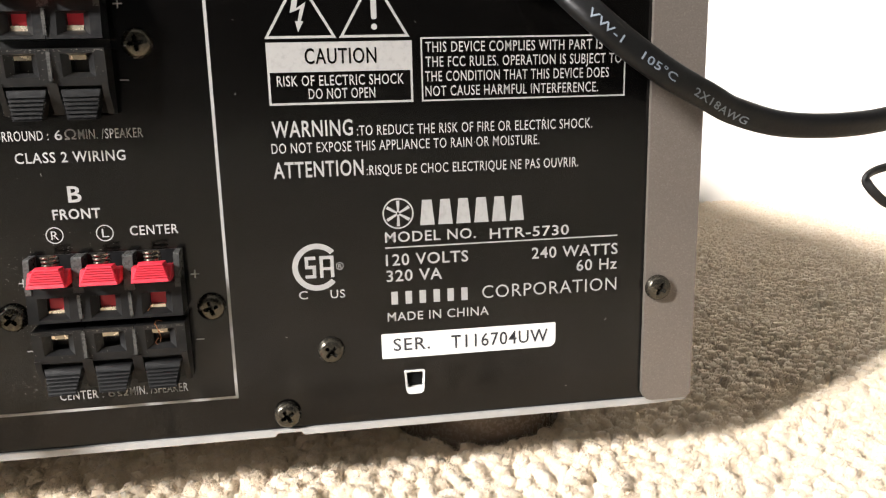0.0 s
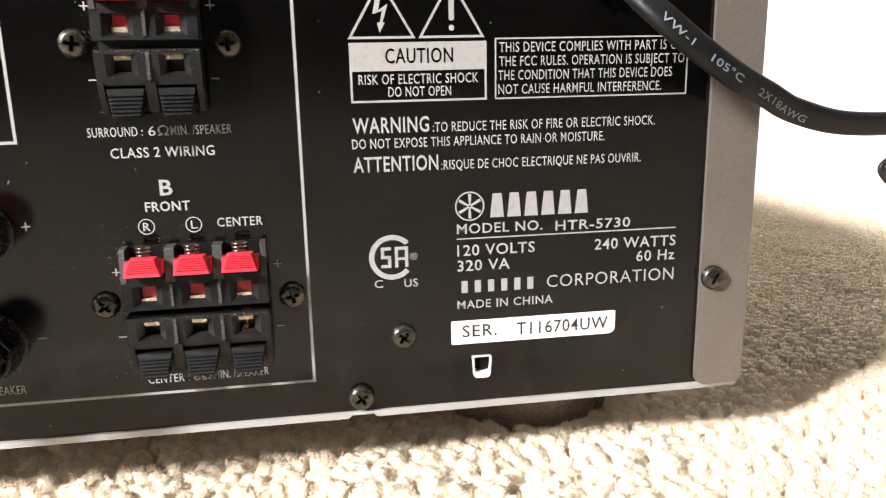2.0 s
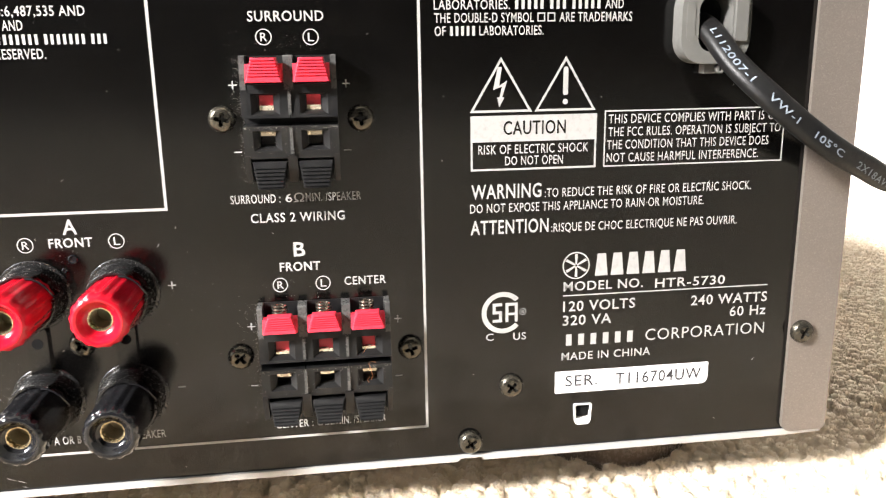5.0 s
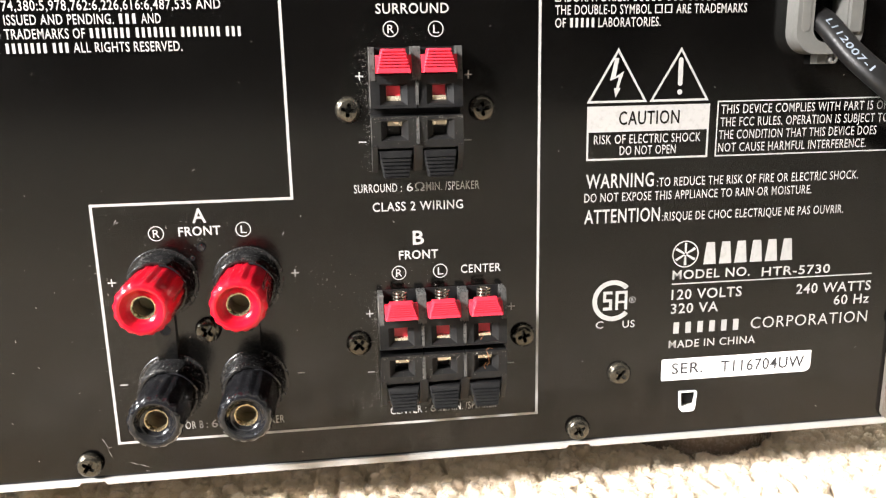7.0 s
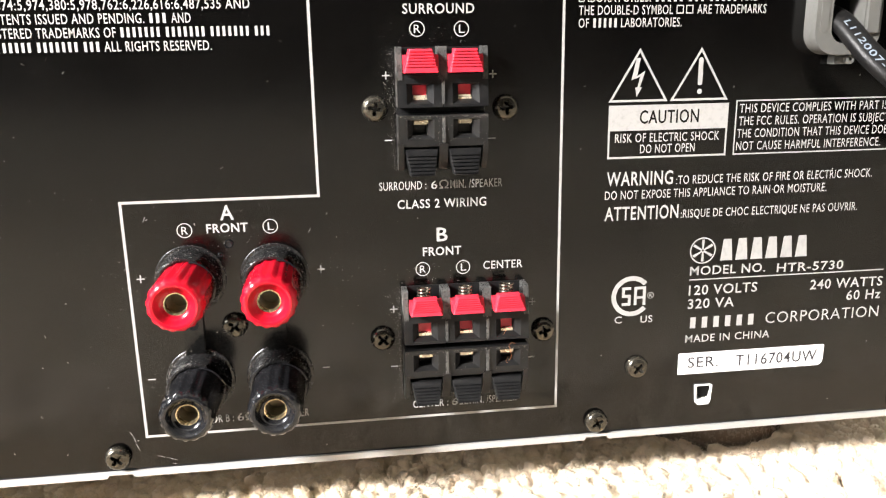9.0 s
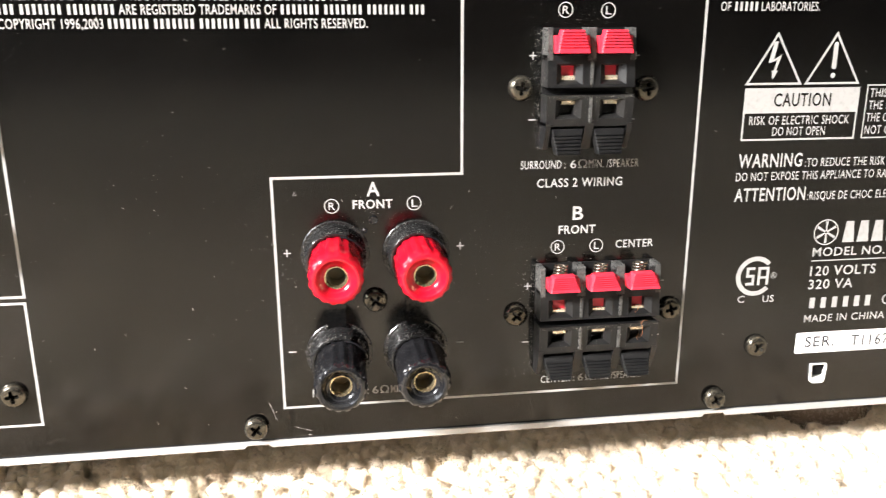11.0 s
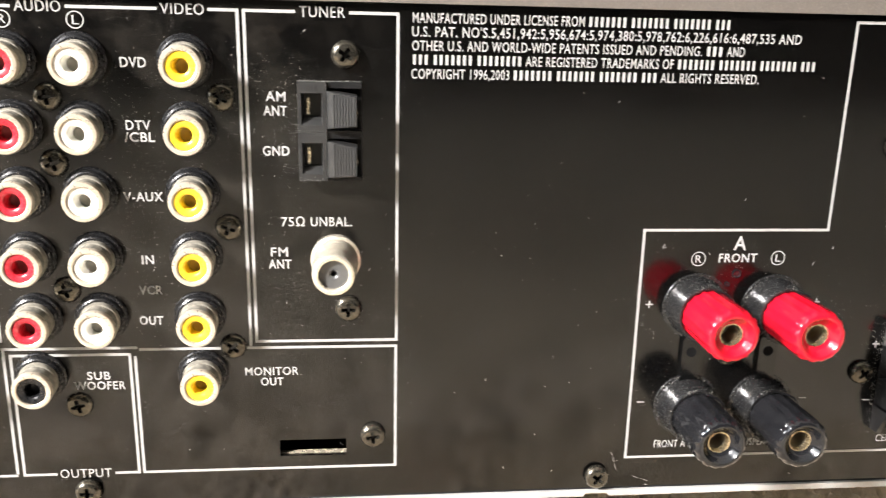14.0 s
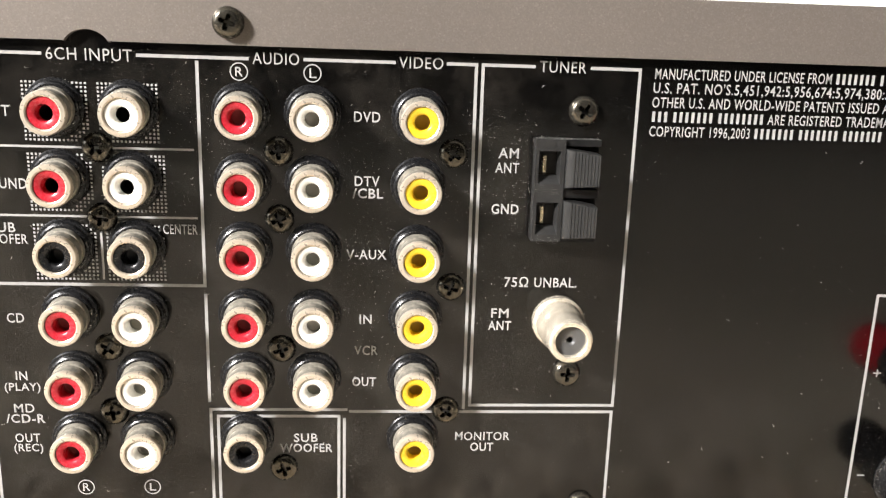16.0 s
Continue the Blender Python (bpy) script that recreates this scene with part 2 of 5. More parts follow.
# near-black so that the back plate mirrors a dark room
MAT_ROOM = worn("dark_reflection_wall", (0.03, 0.027, 0.024), (0.025, 0.0225, 0.02), 3.0, 0.8, 0.0, 300.0, 0.2)
MAT_SIDE = worn("pale_bounce_wall", (0.84, 0.81, 0.76), (0.8, 0.77, 0.72), 3.0, 0.75, 0.0, 300.0, 0.2)
MAT_WALL = worn("white_wall_paint", (0.86, 0.845, 0.81), (0.82, 0.805, 0.77), 3.0, 0.7, 0.0, 300.0, 0.2)


# ---- mesh helpers, in millimetres ----
def box(bm, x0, x1, y0, y1, z0, z1):
    v = [bm.verts.new((x * MM, y * MM, z * MM)) for x in (x0, x1) for y in (y0, y1) for z in (z0, z1)]
    for f in ((0, 1, 3, 2), (4, 6, 7, 5), (0, 4, 5, 1), (2, 3, 7, 6), (0, 2, 6, 4), (1, 5, 7, 3)):
        bm.faces.new([v[k] for k in f])


def bevelled(bm, size, segments=2, angle=40):
    edges = [e for e in bm.edges if len(e.link_faces) == 2 and e.calc_face_angle(0) > radians(angle)]
    bmesh.ops.bevel(bm, geom=edges, offset=size * MM, segments=segments, affect="EDGES", profile=0.6)


def slab(bm, outline, y0, y1):
    """A flat piece with an outline in x and z, from y0 (front) to y1 (back)."""
    front = [bm.verts.new((x * MM, y0 * MM, z * MM)) for x, z in outline]
    back = [bm.verts.new((x * MM, y1 * MM, z * MM)) for x, z in outline]
    bm.faces.new(front)
    bm.faces.new(back[::-1])
    n = len(outline)
    for k in range(n):
        bm.faces.new((front[k], back[k], back[(k + 1) % n], front[(k + 1) % n]))


def prism_x(bm, profile, x0, x1):
    """A piece with an outline in y and z, from x0 to x1."""
    a = [bm.verts.new((x0 * MM, y * MM, z * MM)) for y, z in profile]
    b = [bm.verts.new((x1 * MM, y * MM, z * MM)) for y, z in profile]
    bm.faces.new(a)
    bm.faces.new(b[::-1])
    n = len(profile)
    for k in range(n):
        bm.faces.new((a[k], b[k], b[(k + 1) % n], a[(k + 1) % n]))


def lathe(bm, profile, n=32, x=0.0, z=0.0, flute=None):
    """Turns a profile of (radius, y) round the y axis through (x, z). flute(k, ring) gives a factor on the radius."""
    rings = []
    for j, (r, y) in enumerate(profile):
        if r < 1e-6:
            rings.append([bm.verts.new((x * MM, y * MM, z * MM))] * n)
            continue
        ring = []
        for k in range(n):
            a = 2 * math.pi * k / n
            q = r * (flute(k, j) if flute else 1)
            ring.append(bm.verts.new(((x + q * math.cos(a)) * MM, y * MM, (z + q * math.sin(a)) * MM)))
        rings.append(ring)
    for lo, hi in zip(rings, rings[1:]):
        for k in range(n):
            quad = []
            for v in (lo[k], lo[(k + 1) % n], hi[(k + 1) % n], hi[k]):
                if v not in quad:
                    quad.append(v)
            if len(quad) > 2:
                bm.faces.new(quad)


def tube(bm, path, radius, n=8, flat=1.0, up=Vector((0, 0, 1))):
    """A tube along points in millimetres; flat squeezes it along its second axis."""
    pts = [Vector(p) for p in path]
    rings = []
    for k, p in enumerate(pts):
        t = (pts[min(k + 1, len(pts) - 1)] - pts[max(k - 1, 0)]).normalized()
        side = t.cross(up).normalized()
        top = side.cross(t).normalized()
        rings.append([bm.verts.new((p + radius * (math.cos(a) * top + flat * math.sin(a) * side)) * MM)
                      for a in (2 * math.pi * i / n for i in range(n))])
    for lo, hi in zip(rings, rings[1:]):
        for i in range(n):
            bm.faces.new((lo[i], lo[(i + 1) % n], hi[(i + 1) % n], hi[i]))
    bm.faces.new(rings[0][::-1])
    bm.faces.new(rings[-1])


def mesh_of(name, bm, mat, smooth=True):
    bmesh.ops.recalc_face_normals(bm, faces=bm.faces)
    me = bpy.data.meshes.new(name)
    bm.to_mesh(me)
    bm.free()
    me.materials.append(mat)
    if smooth:
        me.shade_smooth()
        me.set_sharp_from_angle(angle=radians(32))
    return me


def part(name, bm, mat, parent, label="", at=None, smooth=True):
    """Links a bmesh, or a mesh that is made already, as one part under a thing or a part."""
    me = bm if isinstance(bm, bpy.types.Mesh) else mesh_of(name, bm, mat, smooth)
    ob = new(name, me)
    ob.parent = parent
    if at:
        ob.location = [v * MM for v in at]
    return tagged(ob, label)


def thing(name, label, category, at=(0, 0, 0), group=""):
    ob = new(name)
    ob.location = [v * MM for v in at]
    ob.empty_display_size = 0.01
    return tagged(ob, label, category, group)


def rounded(x0, x1, z0, z1, r, n=5):
    """The outline of a rectangle with round corners; r may give four radii, from lower left round by the right."""
    rs = r if isinstance(r, tuple) else (r,) * 4
    out = []
    for (cx, cz, a0), q in zip(((x0, z0, 180), (x1, z0, 270), (x1, z1, 0), (x0, z1, 90)), rs):
        ox = cx + (q if cx == x0 else -q)
        oz = cz + (q if cz == z0 else -q)
        if q < 1e-6:
            out.append((cx, cz))
            continue
        out += [(ox + q * math.cos(radians(a0 + 90 * k / n)), oz + q * math.sin(radians(a0 + 90 * k / n))) for k in range(n + 1)]
    return out


# ---- lettering ----
PRINT_FRONT = -0.07
CAP = {}


def glyph_mesh(text, weight=0.0):
    """A flat mesh of a text in the built-in font, at size 1, and its cap height."""
    cu = bpy.data.curves.new("lettering", "FONT")
    cu.body, cu.size, cu.resolution_u, cu.offset, cu.space_character = text, 1.0, 3, weight, 1.1
    ob = bpy.data.objects.new("lettering", cu)
    me = bpy.data.meshes.new_from_object(ob)
    bpy.data.objects.remove(ob)
    bpy.data.curves.remove(cu)
    return me


def cap_height(weight):
    if weight not in CAP:
        me = glyph_mesh("H", weight)
        CAP[weight] = (min(v.co.y for v in me.vertices), max(v.co.y for v in me.vertices))
        bpy.data.meshes.remove(me)
    return CAP[weight]


def add_text(bm, text, x0, x1, z, cap, weight=0.0, y=PRINT_FRONT, slant=0.0):
    """Adds letters from x0 to x1 round the height z, with capitals of height cap, to a bmesh."""
    weight += 0.002
    me = glyph_mesh(text, weight)
    lo, hi = cap_height(weight)
    xs = [v.co.x for v in me.vertices]
    a, b = min(xs), max(xs)
    sx, sz = (x1 - x0) / max(b - a, 1e-6), cap / (hi - lo)
    base = z - cap / 2
    verts = []
    for v in me.vertices:
        zz = (v.co.y - lo) * sz
        verts.append(bm.verts.new(((x0 + (v.co.x - a) * sx + slant * zz) * MM, y * MM, (base + zz) * MM)))
    for p in me.polygons:
        try:
            bm.faces.new([verts[k] for k in p.vertices])
        except ValueError:
            pass
    bpy.data.meshes.remove(me)


def add_rect(bm, x0, x1, z0, z1, y=PRINT_FRONT):
    bm.faces.new([bm.verts.new((x * MM, y * MM, z * MM)) for x, z in ((x0, z0), (x1, z0), (x1, z1), (x0, z1))])


def char_width(c):
    return 0.42 if c in "I1.,:;'\"!" else 0.55 if c in " -/()" else 1.25 if c in "MW" else 1.0


def text_line(parent, line, x0, x1, z, cap, weight=0.0, mat=None, y=PRINT_FRONT, name="lettering"):
    """One printed line. Words between bars | | are plain blocks of that many letters."""
    bm = bmesh.new()
    pieces = [p for p in line.split("|")]
    total = sum(char_width(c) for c in line if c != "|")
    x = x0
    for k, piece in enumerate(pieces):
        w = sum(char_width(c) for c in piece) / total * (x1 - x0)
        lead = sum(char_width(c) for c in piece[: len(piece) - len(piece.lstrip())]) / total * (x1 - x0)
        trail = sum(char_width(c) for c in piece[len(piece.rstrip()):]) / total * (x1 - x0)
        if piece.strip():
            if k % 2 == 0:
                add_text(bm, piece.strip(), x + lead, x + w - trail, z, cap, weight, y)
            else:
                blocks(bm, piece.strip(), x + lead, x + w - trail, z, cap, y)
        x += w
    return part(name, bm, mat or MAT_PRINT, parent, smooth=False)


def blocks(bm, code, x0, x1, z, cap, y=PRINT_FRONT, fill=0.5):
    """Plain blocks, one for each letter of a code such as 'nnnn nn'."""
    total = sum(char_width(c) for c in code)
    x = x0
    for c in code:
        w = char_width(c) / total * (x1 - x0)
        if c != " ":
            add_rect(bm, x + w * (1 - fill) / 2, x + w * (1 + fill) / 2, z - cap / 2, z + cap / 2, y)
        x += w


def add_ring(bm, x, z, r, width, n=28, y=PRINT_FRONT, a0=0.0, a1=360.0):
    pts = []
    for k in range(n + 1):
        a = radians(a0 + (a1 - a0) * k / n)
        pts.append([bm.verts.new(((x + q * math.cos(a)) * MM, y * MM, (z + q * math.sin(a)) * MM)) for q in (r - width, r)])
    for p, q in zip(pts, pts[1:]):
        bm.faces.new((p[0], p[1], q[1], q[0]))


def circled(parent, letter, x, z):
    bm = bmesh.new()
    add_ring(bm, x, z, 1.66, 0.22)
    add_text(bm, letter, x - 0.66 + (0.1 if letter == 'L' else 0), x + 0.72, z, 1.7, 0.002)
    return part("circled_letter", bm, MAT_PRINT, parent, smooth=False)


def rule(bm, x0, z0, x1, z1, w):
    """A printed line along x or z."""
    if abs(z1 - z0) < 1e-6:
        add_rect(bm, min(x0, x1) - w / 2, max(x0, x1) + w / 2, z0 - w / 2, z0 + w / 2)
    else:
        add_rect(bm, x0 - w / 2, x0 + w / 2, min(z0, z1) + w / 2, max(z0, z1) - w / 2)


def border(parent, points, w=0.55, name="border_line"):
    bm = bmesh.new()
    for group in points:
        for (a, b), (c, d) in zip(group, group[1:]):
            rule(bm, a, b, c, d, w)
    return part(name, bm, MAT_PRINT, parent, smooth=False)


# ---- the room ----
def structure(name, bm, mat, label, category):
    ob = new(name, mesh_of(name, bm, mat, False))
    return tagged(ob, label, category, kind="structure")


bm = bmesh.new()
box(bm, -1800, 2000, -1500, 350, -40, -4)
structure("floor", bm, MAT_CARPET, "beige cut-pile carpet backing under the yarn", "carpet")
bm = bmesh.new()
box(bm, -1920, 2120, 350, 470, -40, 2440)
structure("wall_north", bm, MAT_WALL, "plain white painted wall lit by the sun", "wall")
# unseen wall, added near-black to keep reflections in the panel dark
bm = bmesh.new()
box(bm, -1920, 2120, -1620, -1500, -40, 2440)
structure("wall_south", bm, MAT_ROOM, "plain unseen wall, near-black to keep the panel's reflections dark", "wall")
# unseen wall, added pale to bounce light into the receiver's shadow
bm = bmesh.new()
box(bm, 2000, 2120, -1500, 350, -40, 2440)
structure("wall_east", bm, MAT_SIDE, "plain unseen cream wall, pale to bounce light into the shadow", "wall")
# unseen wall, added; its window hole is sized to bound the sun patch
bm = bmesh.new()
box(bm, -1920, -1800, -1500, -1300, -40, 2440)
box(bm, -1920, -1800, -200, 350, -40, 2440)
box(bm, -1920, -1800, -1300, -200, -40, 400)
box(bm, -1920, -1800, -1300, -200, 2250, 2440)
structure("wall_west", bm, MAT_ROOM, "plain unseen near-black wall with a window hole that bounds the sun patch", "wall")
bm = bmesh.new()
box(bm, -1920, 2120, -1620, 470, 2440, 2500)
structure("ceiling", bm, MAT_WALL, "plain white painted ceiling", "ceiling")


# ---- carpet pile: soft clumps of yarn, each with its fringe of fine fibres ----
def carpet_pile(name, x0, x1, y0, y1, pitch, rings, sides, seed, label, fibres=0, width=0.075, plump=1.0, stray=0.55):
    rng = np.random.default_rng(seed)
    nx, ny = int((x1 - x0) / pitch), int((y1 - y0) / pitch)
    gx, gy = np.meshgrid(np.arange(nx), np.arange(ny))
    n = nx * ny
    cx = x0 + (gx.ravel() + 0.5 * (gy.ravel() % 2) + rng.uniform(-stray, stray, n)) * pitch
    cy = y0 + (gy.ravel() + rng.uniform(-stray, stray, n)) * pitch
    # rows of yarn lie over in drifts
    wave = np.sin(cx / 11.0 + 1.7 * np.sin(cy / 17.0)) + np.sin(cy / 9.0 + 1.3 * np.sin(cx / 14.0))
    top = 3.5 + (0.6 * wave + rng.normal(0, 0.6, n)) / plump ** 2
    lean_a = rng.uniform(0, 2 * np.pi, n) * 0.5 + wave
    lean = rng.uniform(0.2, 1.6, n)
    rad = pitch * plump * rng.uniform(0.66, 0.9, n)
    hs = np.linspace(0, 1, rings)
    prof = np.interp(hs, [0, 0.4, 0.75, 0.92, 1.0], [0.95, 1.05, 1.0, 0.84, 0.62])
    ang = 2 * np.pi * np.arange(sides) / sides
    turn = rng.uniform(0, 6.28, n)
    lobes = rng.uniform(0.84, 1.14, (n, sides))
    verts = np.zeros((n, rings * sides + 1, 3))
    for j, (h, p) in enumerate(zip(hs, prof)):
        off = lean * h ** 1.6
        bx, by = cx + off * np.cos(lean_a), cy + off * np.sin(lean_a)
        bz = -2.5 + (top + 2.5) * (0.1 + 0.9 * h)
        twist = ang[None, :] + 1.2 * h + turn[:, None]
        rr = (rad * p)[:, None] * lobes * rng.uniform(0.93, 1.07, (n, sides))
        k = slice(j * sides, (j + 1) * sides)
        verts[:, k, 0] = bx[:, None] + rr * np.cos(twist)
        verts[:, k, 1] = by[:, None] + rr * np.sin(twist)
        verts[:, k, 2] = bz[:, None] + rng.uniform(-0.2, 0.2, (n, sides)) * (j > 0)
    tip = np.stack([cx + lean * np.cos(lean_a), cy + lean * np.sin(lean_a), top + 0.25], -1)
    verts[:, -1] = tip
    per = rings * sides + 1
    quads, tris = [], []
    for j in range(rings - 1):
        for k in range(sides):
            a, b = j * sides + k, j * sides + (k + 1) % sides
            quads.append((a, b, b + sides, a + sides))
    last = (rings - 1) * sides
    for k in range(sides):
        tris.append((last + k, last + (k + 1) % sides, per - 1))
    base = (np.arange(n) * per)[:, None, None]
    q = (np.array(quads)[None] + base).reshape(-1, 4)
    t = (np.array(tris)[None] + base).reshape(-1, 3)
    v = verts.reshape(-1, 3)
    if fibres:
        m = n * fibres
        owner = np.repeat(np.arange(n), fibres)
        a, up = rng.uniform(0, 6.28, m), rng.uniform(0.0, 1.0, m)
        flat = np.sqrt(1 - up ** 2)
        # roots lie on a dome over the clump, fibres splay outwards from it
        root = tip[owner] + np.stack([rad[owner] * 0.86 * flat * np.cos(a), rad[owner] * 0.86 * flat * np.sin(a), 1.6 * (up - 1.0) - 0.05], -1)
        way = np.stack([flat * np.cos(a), flat * np.sin(a), up + 0.35], -1) + rng.normal(0, 0.42, (m, 3))
        way *= (rng.uniform(0.45, 1.5, m) / np.linalg.norm(way, axis=1))[:, None]
        side = np.cross(way, rng.normal(0, 1, (m, 3)))
        side *= (width * rng.uniform(0.7, 1.3, m) / np.linalg.norm(side, axis=1))[:, None]
        hv = np.stack([root - side, root + side, root + way], 1).reshape(-1, 3)
        t = np.concatenate([t, np.arange(m * 3).reshape(-1, 3) + len(v)])
        v = np.concatenate([v, hv])
    me = bpy.data.meshes.new(name)
    me.vertices.add(len(v))
    me.vertices.foreach_set("co", (v * MM).ravel())
    loops = np.concatenate([q.ravel(), t.ravel()])
    starts = np.concatenate([np.arange(len(q)) * 4, len(q) * 4 + np.arange(len(t)) * 3])
    me.loops.add(len(loops))
    me.loops.foreach_set("vertex_index", loops.astype(np.int32))
    me.polygons.add(len(starts))
    me.polygons.foreach_set("loop_start", starts.astype(np.int32))
    me.update(calc_edges=True)
    me.validate()
    me.shade_smooth()
    me.materials.append(MAT_CARPET)
    return tagged(new(name, me), label, "carpet", kind="stuff")


carpet_pile("carpet_pile", -150, 215, -60, 44, 2.9, 4, 7, 3, "beige soft yarn clumps of a plush carpet", 170, 0.07, 1.15, 1.1)
carpet_pile("carpet_pile", 215, 420, -60, 44, 2.9, 4, 6, 7, "beige soft yarn clumps of a plush carpet in the sun", 100, 0.09, 1.15, 1.1)
carpet_pile("carpet_pile", 85, 420, 44, 349, 2.6, 3, 5, 5, "beige soft yarn clumps of a plush carpet beside the receiver", 55, 0.1, 1.25, 1.0)
carpet_pile("carpet_pile", 420, 640, -60, 349, 4.2, 3, 5, 9, "beige soft yarn clumps of a plush carpet by the wall")
carpet_pile("carpet_pile", -420, -150, -60, 44, 3.2, 3, 6, 10, "beige soft yarn clumps of a plush carpet under the receiver", 30, 0.12)
carpet_pile("carpet_pile", -600, 640, -400, -60, 6.0, 3, 5, 8, "beige soft yarn clumps of a plush carpet out on the floor")
# unseen pile, added so the far floor mirrors darker in the panel
carpet_pile("carpet_pile", -1000, 1000, -1490, -400, 12.0, 3, 5, 11, "unseen beige yarn clumps across the room, added to dim the panel's reflection")


# ---- the receiver ----
X0, X1 = -333.5, 100.9          # outer sides
ZB, ZT, ZP = 21.6, 140.6, 129.8  # underside of the panel, top of the cover, top of the black face
receiver = thing("av_receiver", "black audio receiver in a champagne metal cover standing on beige carpet", "receiver", (-116, 0, 0))


def rp(name, bm, mat, label="", parent=None, at=(0, 0, 0), smooth=True):
    """A part of the receiver, with its mesh in the room's millimetres."""
    ob = part(name, bm, mat, parent or receiver, label, None, smooth)
    ob.location = [v * MM for v in at]
    if parent is None:
        ob.location.x += 116 * MM
    return ob


# rear panel with its punched holes
HOLES = [(-175.0, -160.4, 32.7, 36.6), (35.9, 39.4, 28.0, 32.6), (58.6, 67.4, 114.0, 127.0)]
xs = sorted({X0 + 1.2, X1 - 1.2, *(h[0] for h in HOLES), *(h[1] for h in HOLES)})
zs = sorted({ZB, ZT - 1.2, *(h[2] for h in HOLES), *(h[3] for h in HOLES)})
bm = bmesh.new()
grid = {(i, j, k): bm.verts.new((x * MM, y * MM, z * MM)) for i, x in enumerate(xs) for j, z in enumerate(zs) for k, y in enumerate((0.0, 1.0))}
solid = {(i, j) for i in range(len(xs) - 1) for j in range(len(zs) - 1)
         if not any(h[0] - .01 < (xs[i] + xs[i + 1]) / 2 < h[1] + .01 and h[2] - .01 < (zs[j] + zs[j + 1]) / 2 < h[3] + .01 for h in HOLES)}
for i, j in solid:
    bm.faces.new([grid[a, b, 0] for a, b in ((i, j), (i + 1, j), (i + 1, j + 1), (i, j + 1))])
    bm.faces.new([grid[a, b, 1] for a, b in ((i, j), (i, j + 1), (i + 1, j + 1), (i + 1, j))])
    for (di, dj), (a, b) in (((-1, 0), ((i, j), (i, j + 1))), ((1, 0), ((i + 1, j), (i + 1, j + 1))), ((0, -1), ((i, j), (i + 1, j))), ((0, 1), ((i, j + 1), (i + 1, j + 1)))):
        if (i + di, j + dj) not in solid:
            bm.faces.new((grid[*a, 0], grid[*b, 0], grid[*b, 1], grid[*a, 1]))
for v in [v for v in bm.verts if not v.link_faces]:
    bm.verts.remove(v)
panel = rp("rear_panel", bm, MAT_PANEL, "black satin steel back plate, dusty and scratched", smooth=False)


def pp(name, bm, mat, label="", smooth=True):
    return part(name, bm, mat, panel, label, smooth=smooth)


# cover: rear lip, top and sides in one bent sheet
LIP = -1.3
outline = [(X0, ZB)] + [(X0 + 12, ZB), (X0 + 12, ZP)]
notch = [(-250.2 + 4.3 * math.cos(a), 128.1 + 3.7 * math.sin(a)) for a in (radians(156 - 132 * k / 14) for k in range(15))]
outline += [(notch[0][0], ZP)] + notch + [(notch[-1][0], ZP), (89.2, ZP)]
outline += [(89.2 + 2.6 - 2.6 * math.cos(radians(90 * k / 6)), ZB + 2.6 - 2.6 * math.sin(radians(90 * k / 6))) for k in range(7)]
outline += [(X1 - 0.9, ZB + 0.1), (X1, ZB + 1.0)]
outline += [(X1 - 1.6 + 1.6 * math.cos(radians(90 * k / 4)), ZT - 1.6 + 1.6 * math.sin(radians(90 * k / 4))) for k in range(5)]
outline += [(X0 + 1.6 - 1.6 * math.sin(radians(90 * k / 4)), ZT - 1.6 + 1.6 * math.cos(radians(90 * k / 4))) for k in range(5)]
bm = bmesh.new()
slab(bm, outline, LIP, -0.15)
bevelled(bm, 0.3, 2, 60)
cover = rp("cover", bm, MAT_COVER, "champagne grey metallic painted sheet-metal cover")
for name, x0, x1, z0, z1 in (("top_sheet", X0, X1, ZT - 1.0, ZT), ("side_sheet", X0, X0 + 1.0, ZB, ZT - 1.0), ("side_sheet", X1 - 1.0, X1, ZB, ZT - 1.0)):
    bm = bmesh.new()
    box(bm, x0, x1, -0.15, 315, z0, z1)
    part(name, bm, MAT_COVER, cover, smooth=False)

# tray with its bare lower lip, cut back below each screw
FOOT_SCREWS = (-216.5, -102.7, 10.2)
low = []
for sx in FOOT_SCREWS:
    low += [(sx - 2.9, ZB - 1.1), (sx - 2.4, ZB - 0.35), (sx + 2.7, ZB - 0.35), (sx + 3.2, ZB - 1.1)]
outline = [(X0 + 1.5, ZB - 1.1)] + low + [(89.6, ZB - 1.1), (97.0, ZB - 0.8), (X1 - 0.8, ZB - 0.75), (X1 - 0.6, ZB - 0.02), (91.5, ZB - 0.02), (91.5, ZB + 0.35), (X0 + 1.5, ZB + 0.35)]
bm = bmesh.new()
slab(bm, outline, -0.75, 0.0)
box(bm, X0 + 1.5, X1 - 1.5, 1.0, 313, ZB - 1.0, ZB - 0.1)
rp("chassis_tray", bm, MAT_STEEL, "bare galvanised steel lower edge of the chassis", smooth=False)
bm = bmesh.new()
box(bm, X0 + 3, X1 - 3, 313.5, 330, ZB, ZT - 2)
rp("front_fascia", bm, MAT_COVER, smooth=False)
for fx, fy in ((59, 42), (-291, 42), (59, 270), (-291, 270)):
    bm = bmesh.new()
    lathe(bm, [(0, 0), (21, 0), (22.5, -1.5), (23, -17), (22, -19), (0, -19)], 40)
    bmesh.ops.rotate(bm, verts=bm.verts, cent=(0, 0, 0), matrix=Matrix.Rotation(radians(90), 3, "X"))
    rp("foot", bm, MAT_FOOT, "round dark plastic foot sunk in the pile", at=(fx, fy, ZB - 1.0))


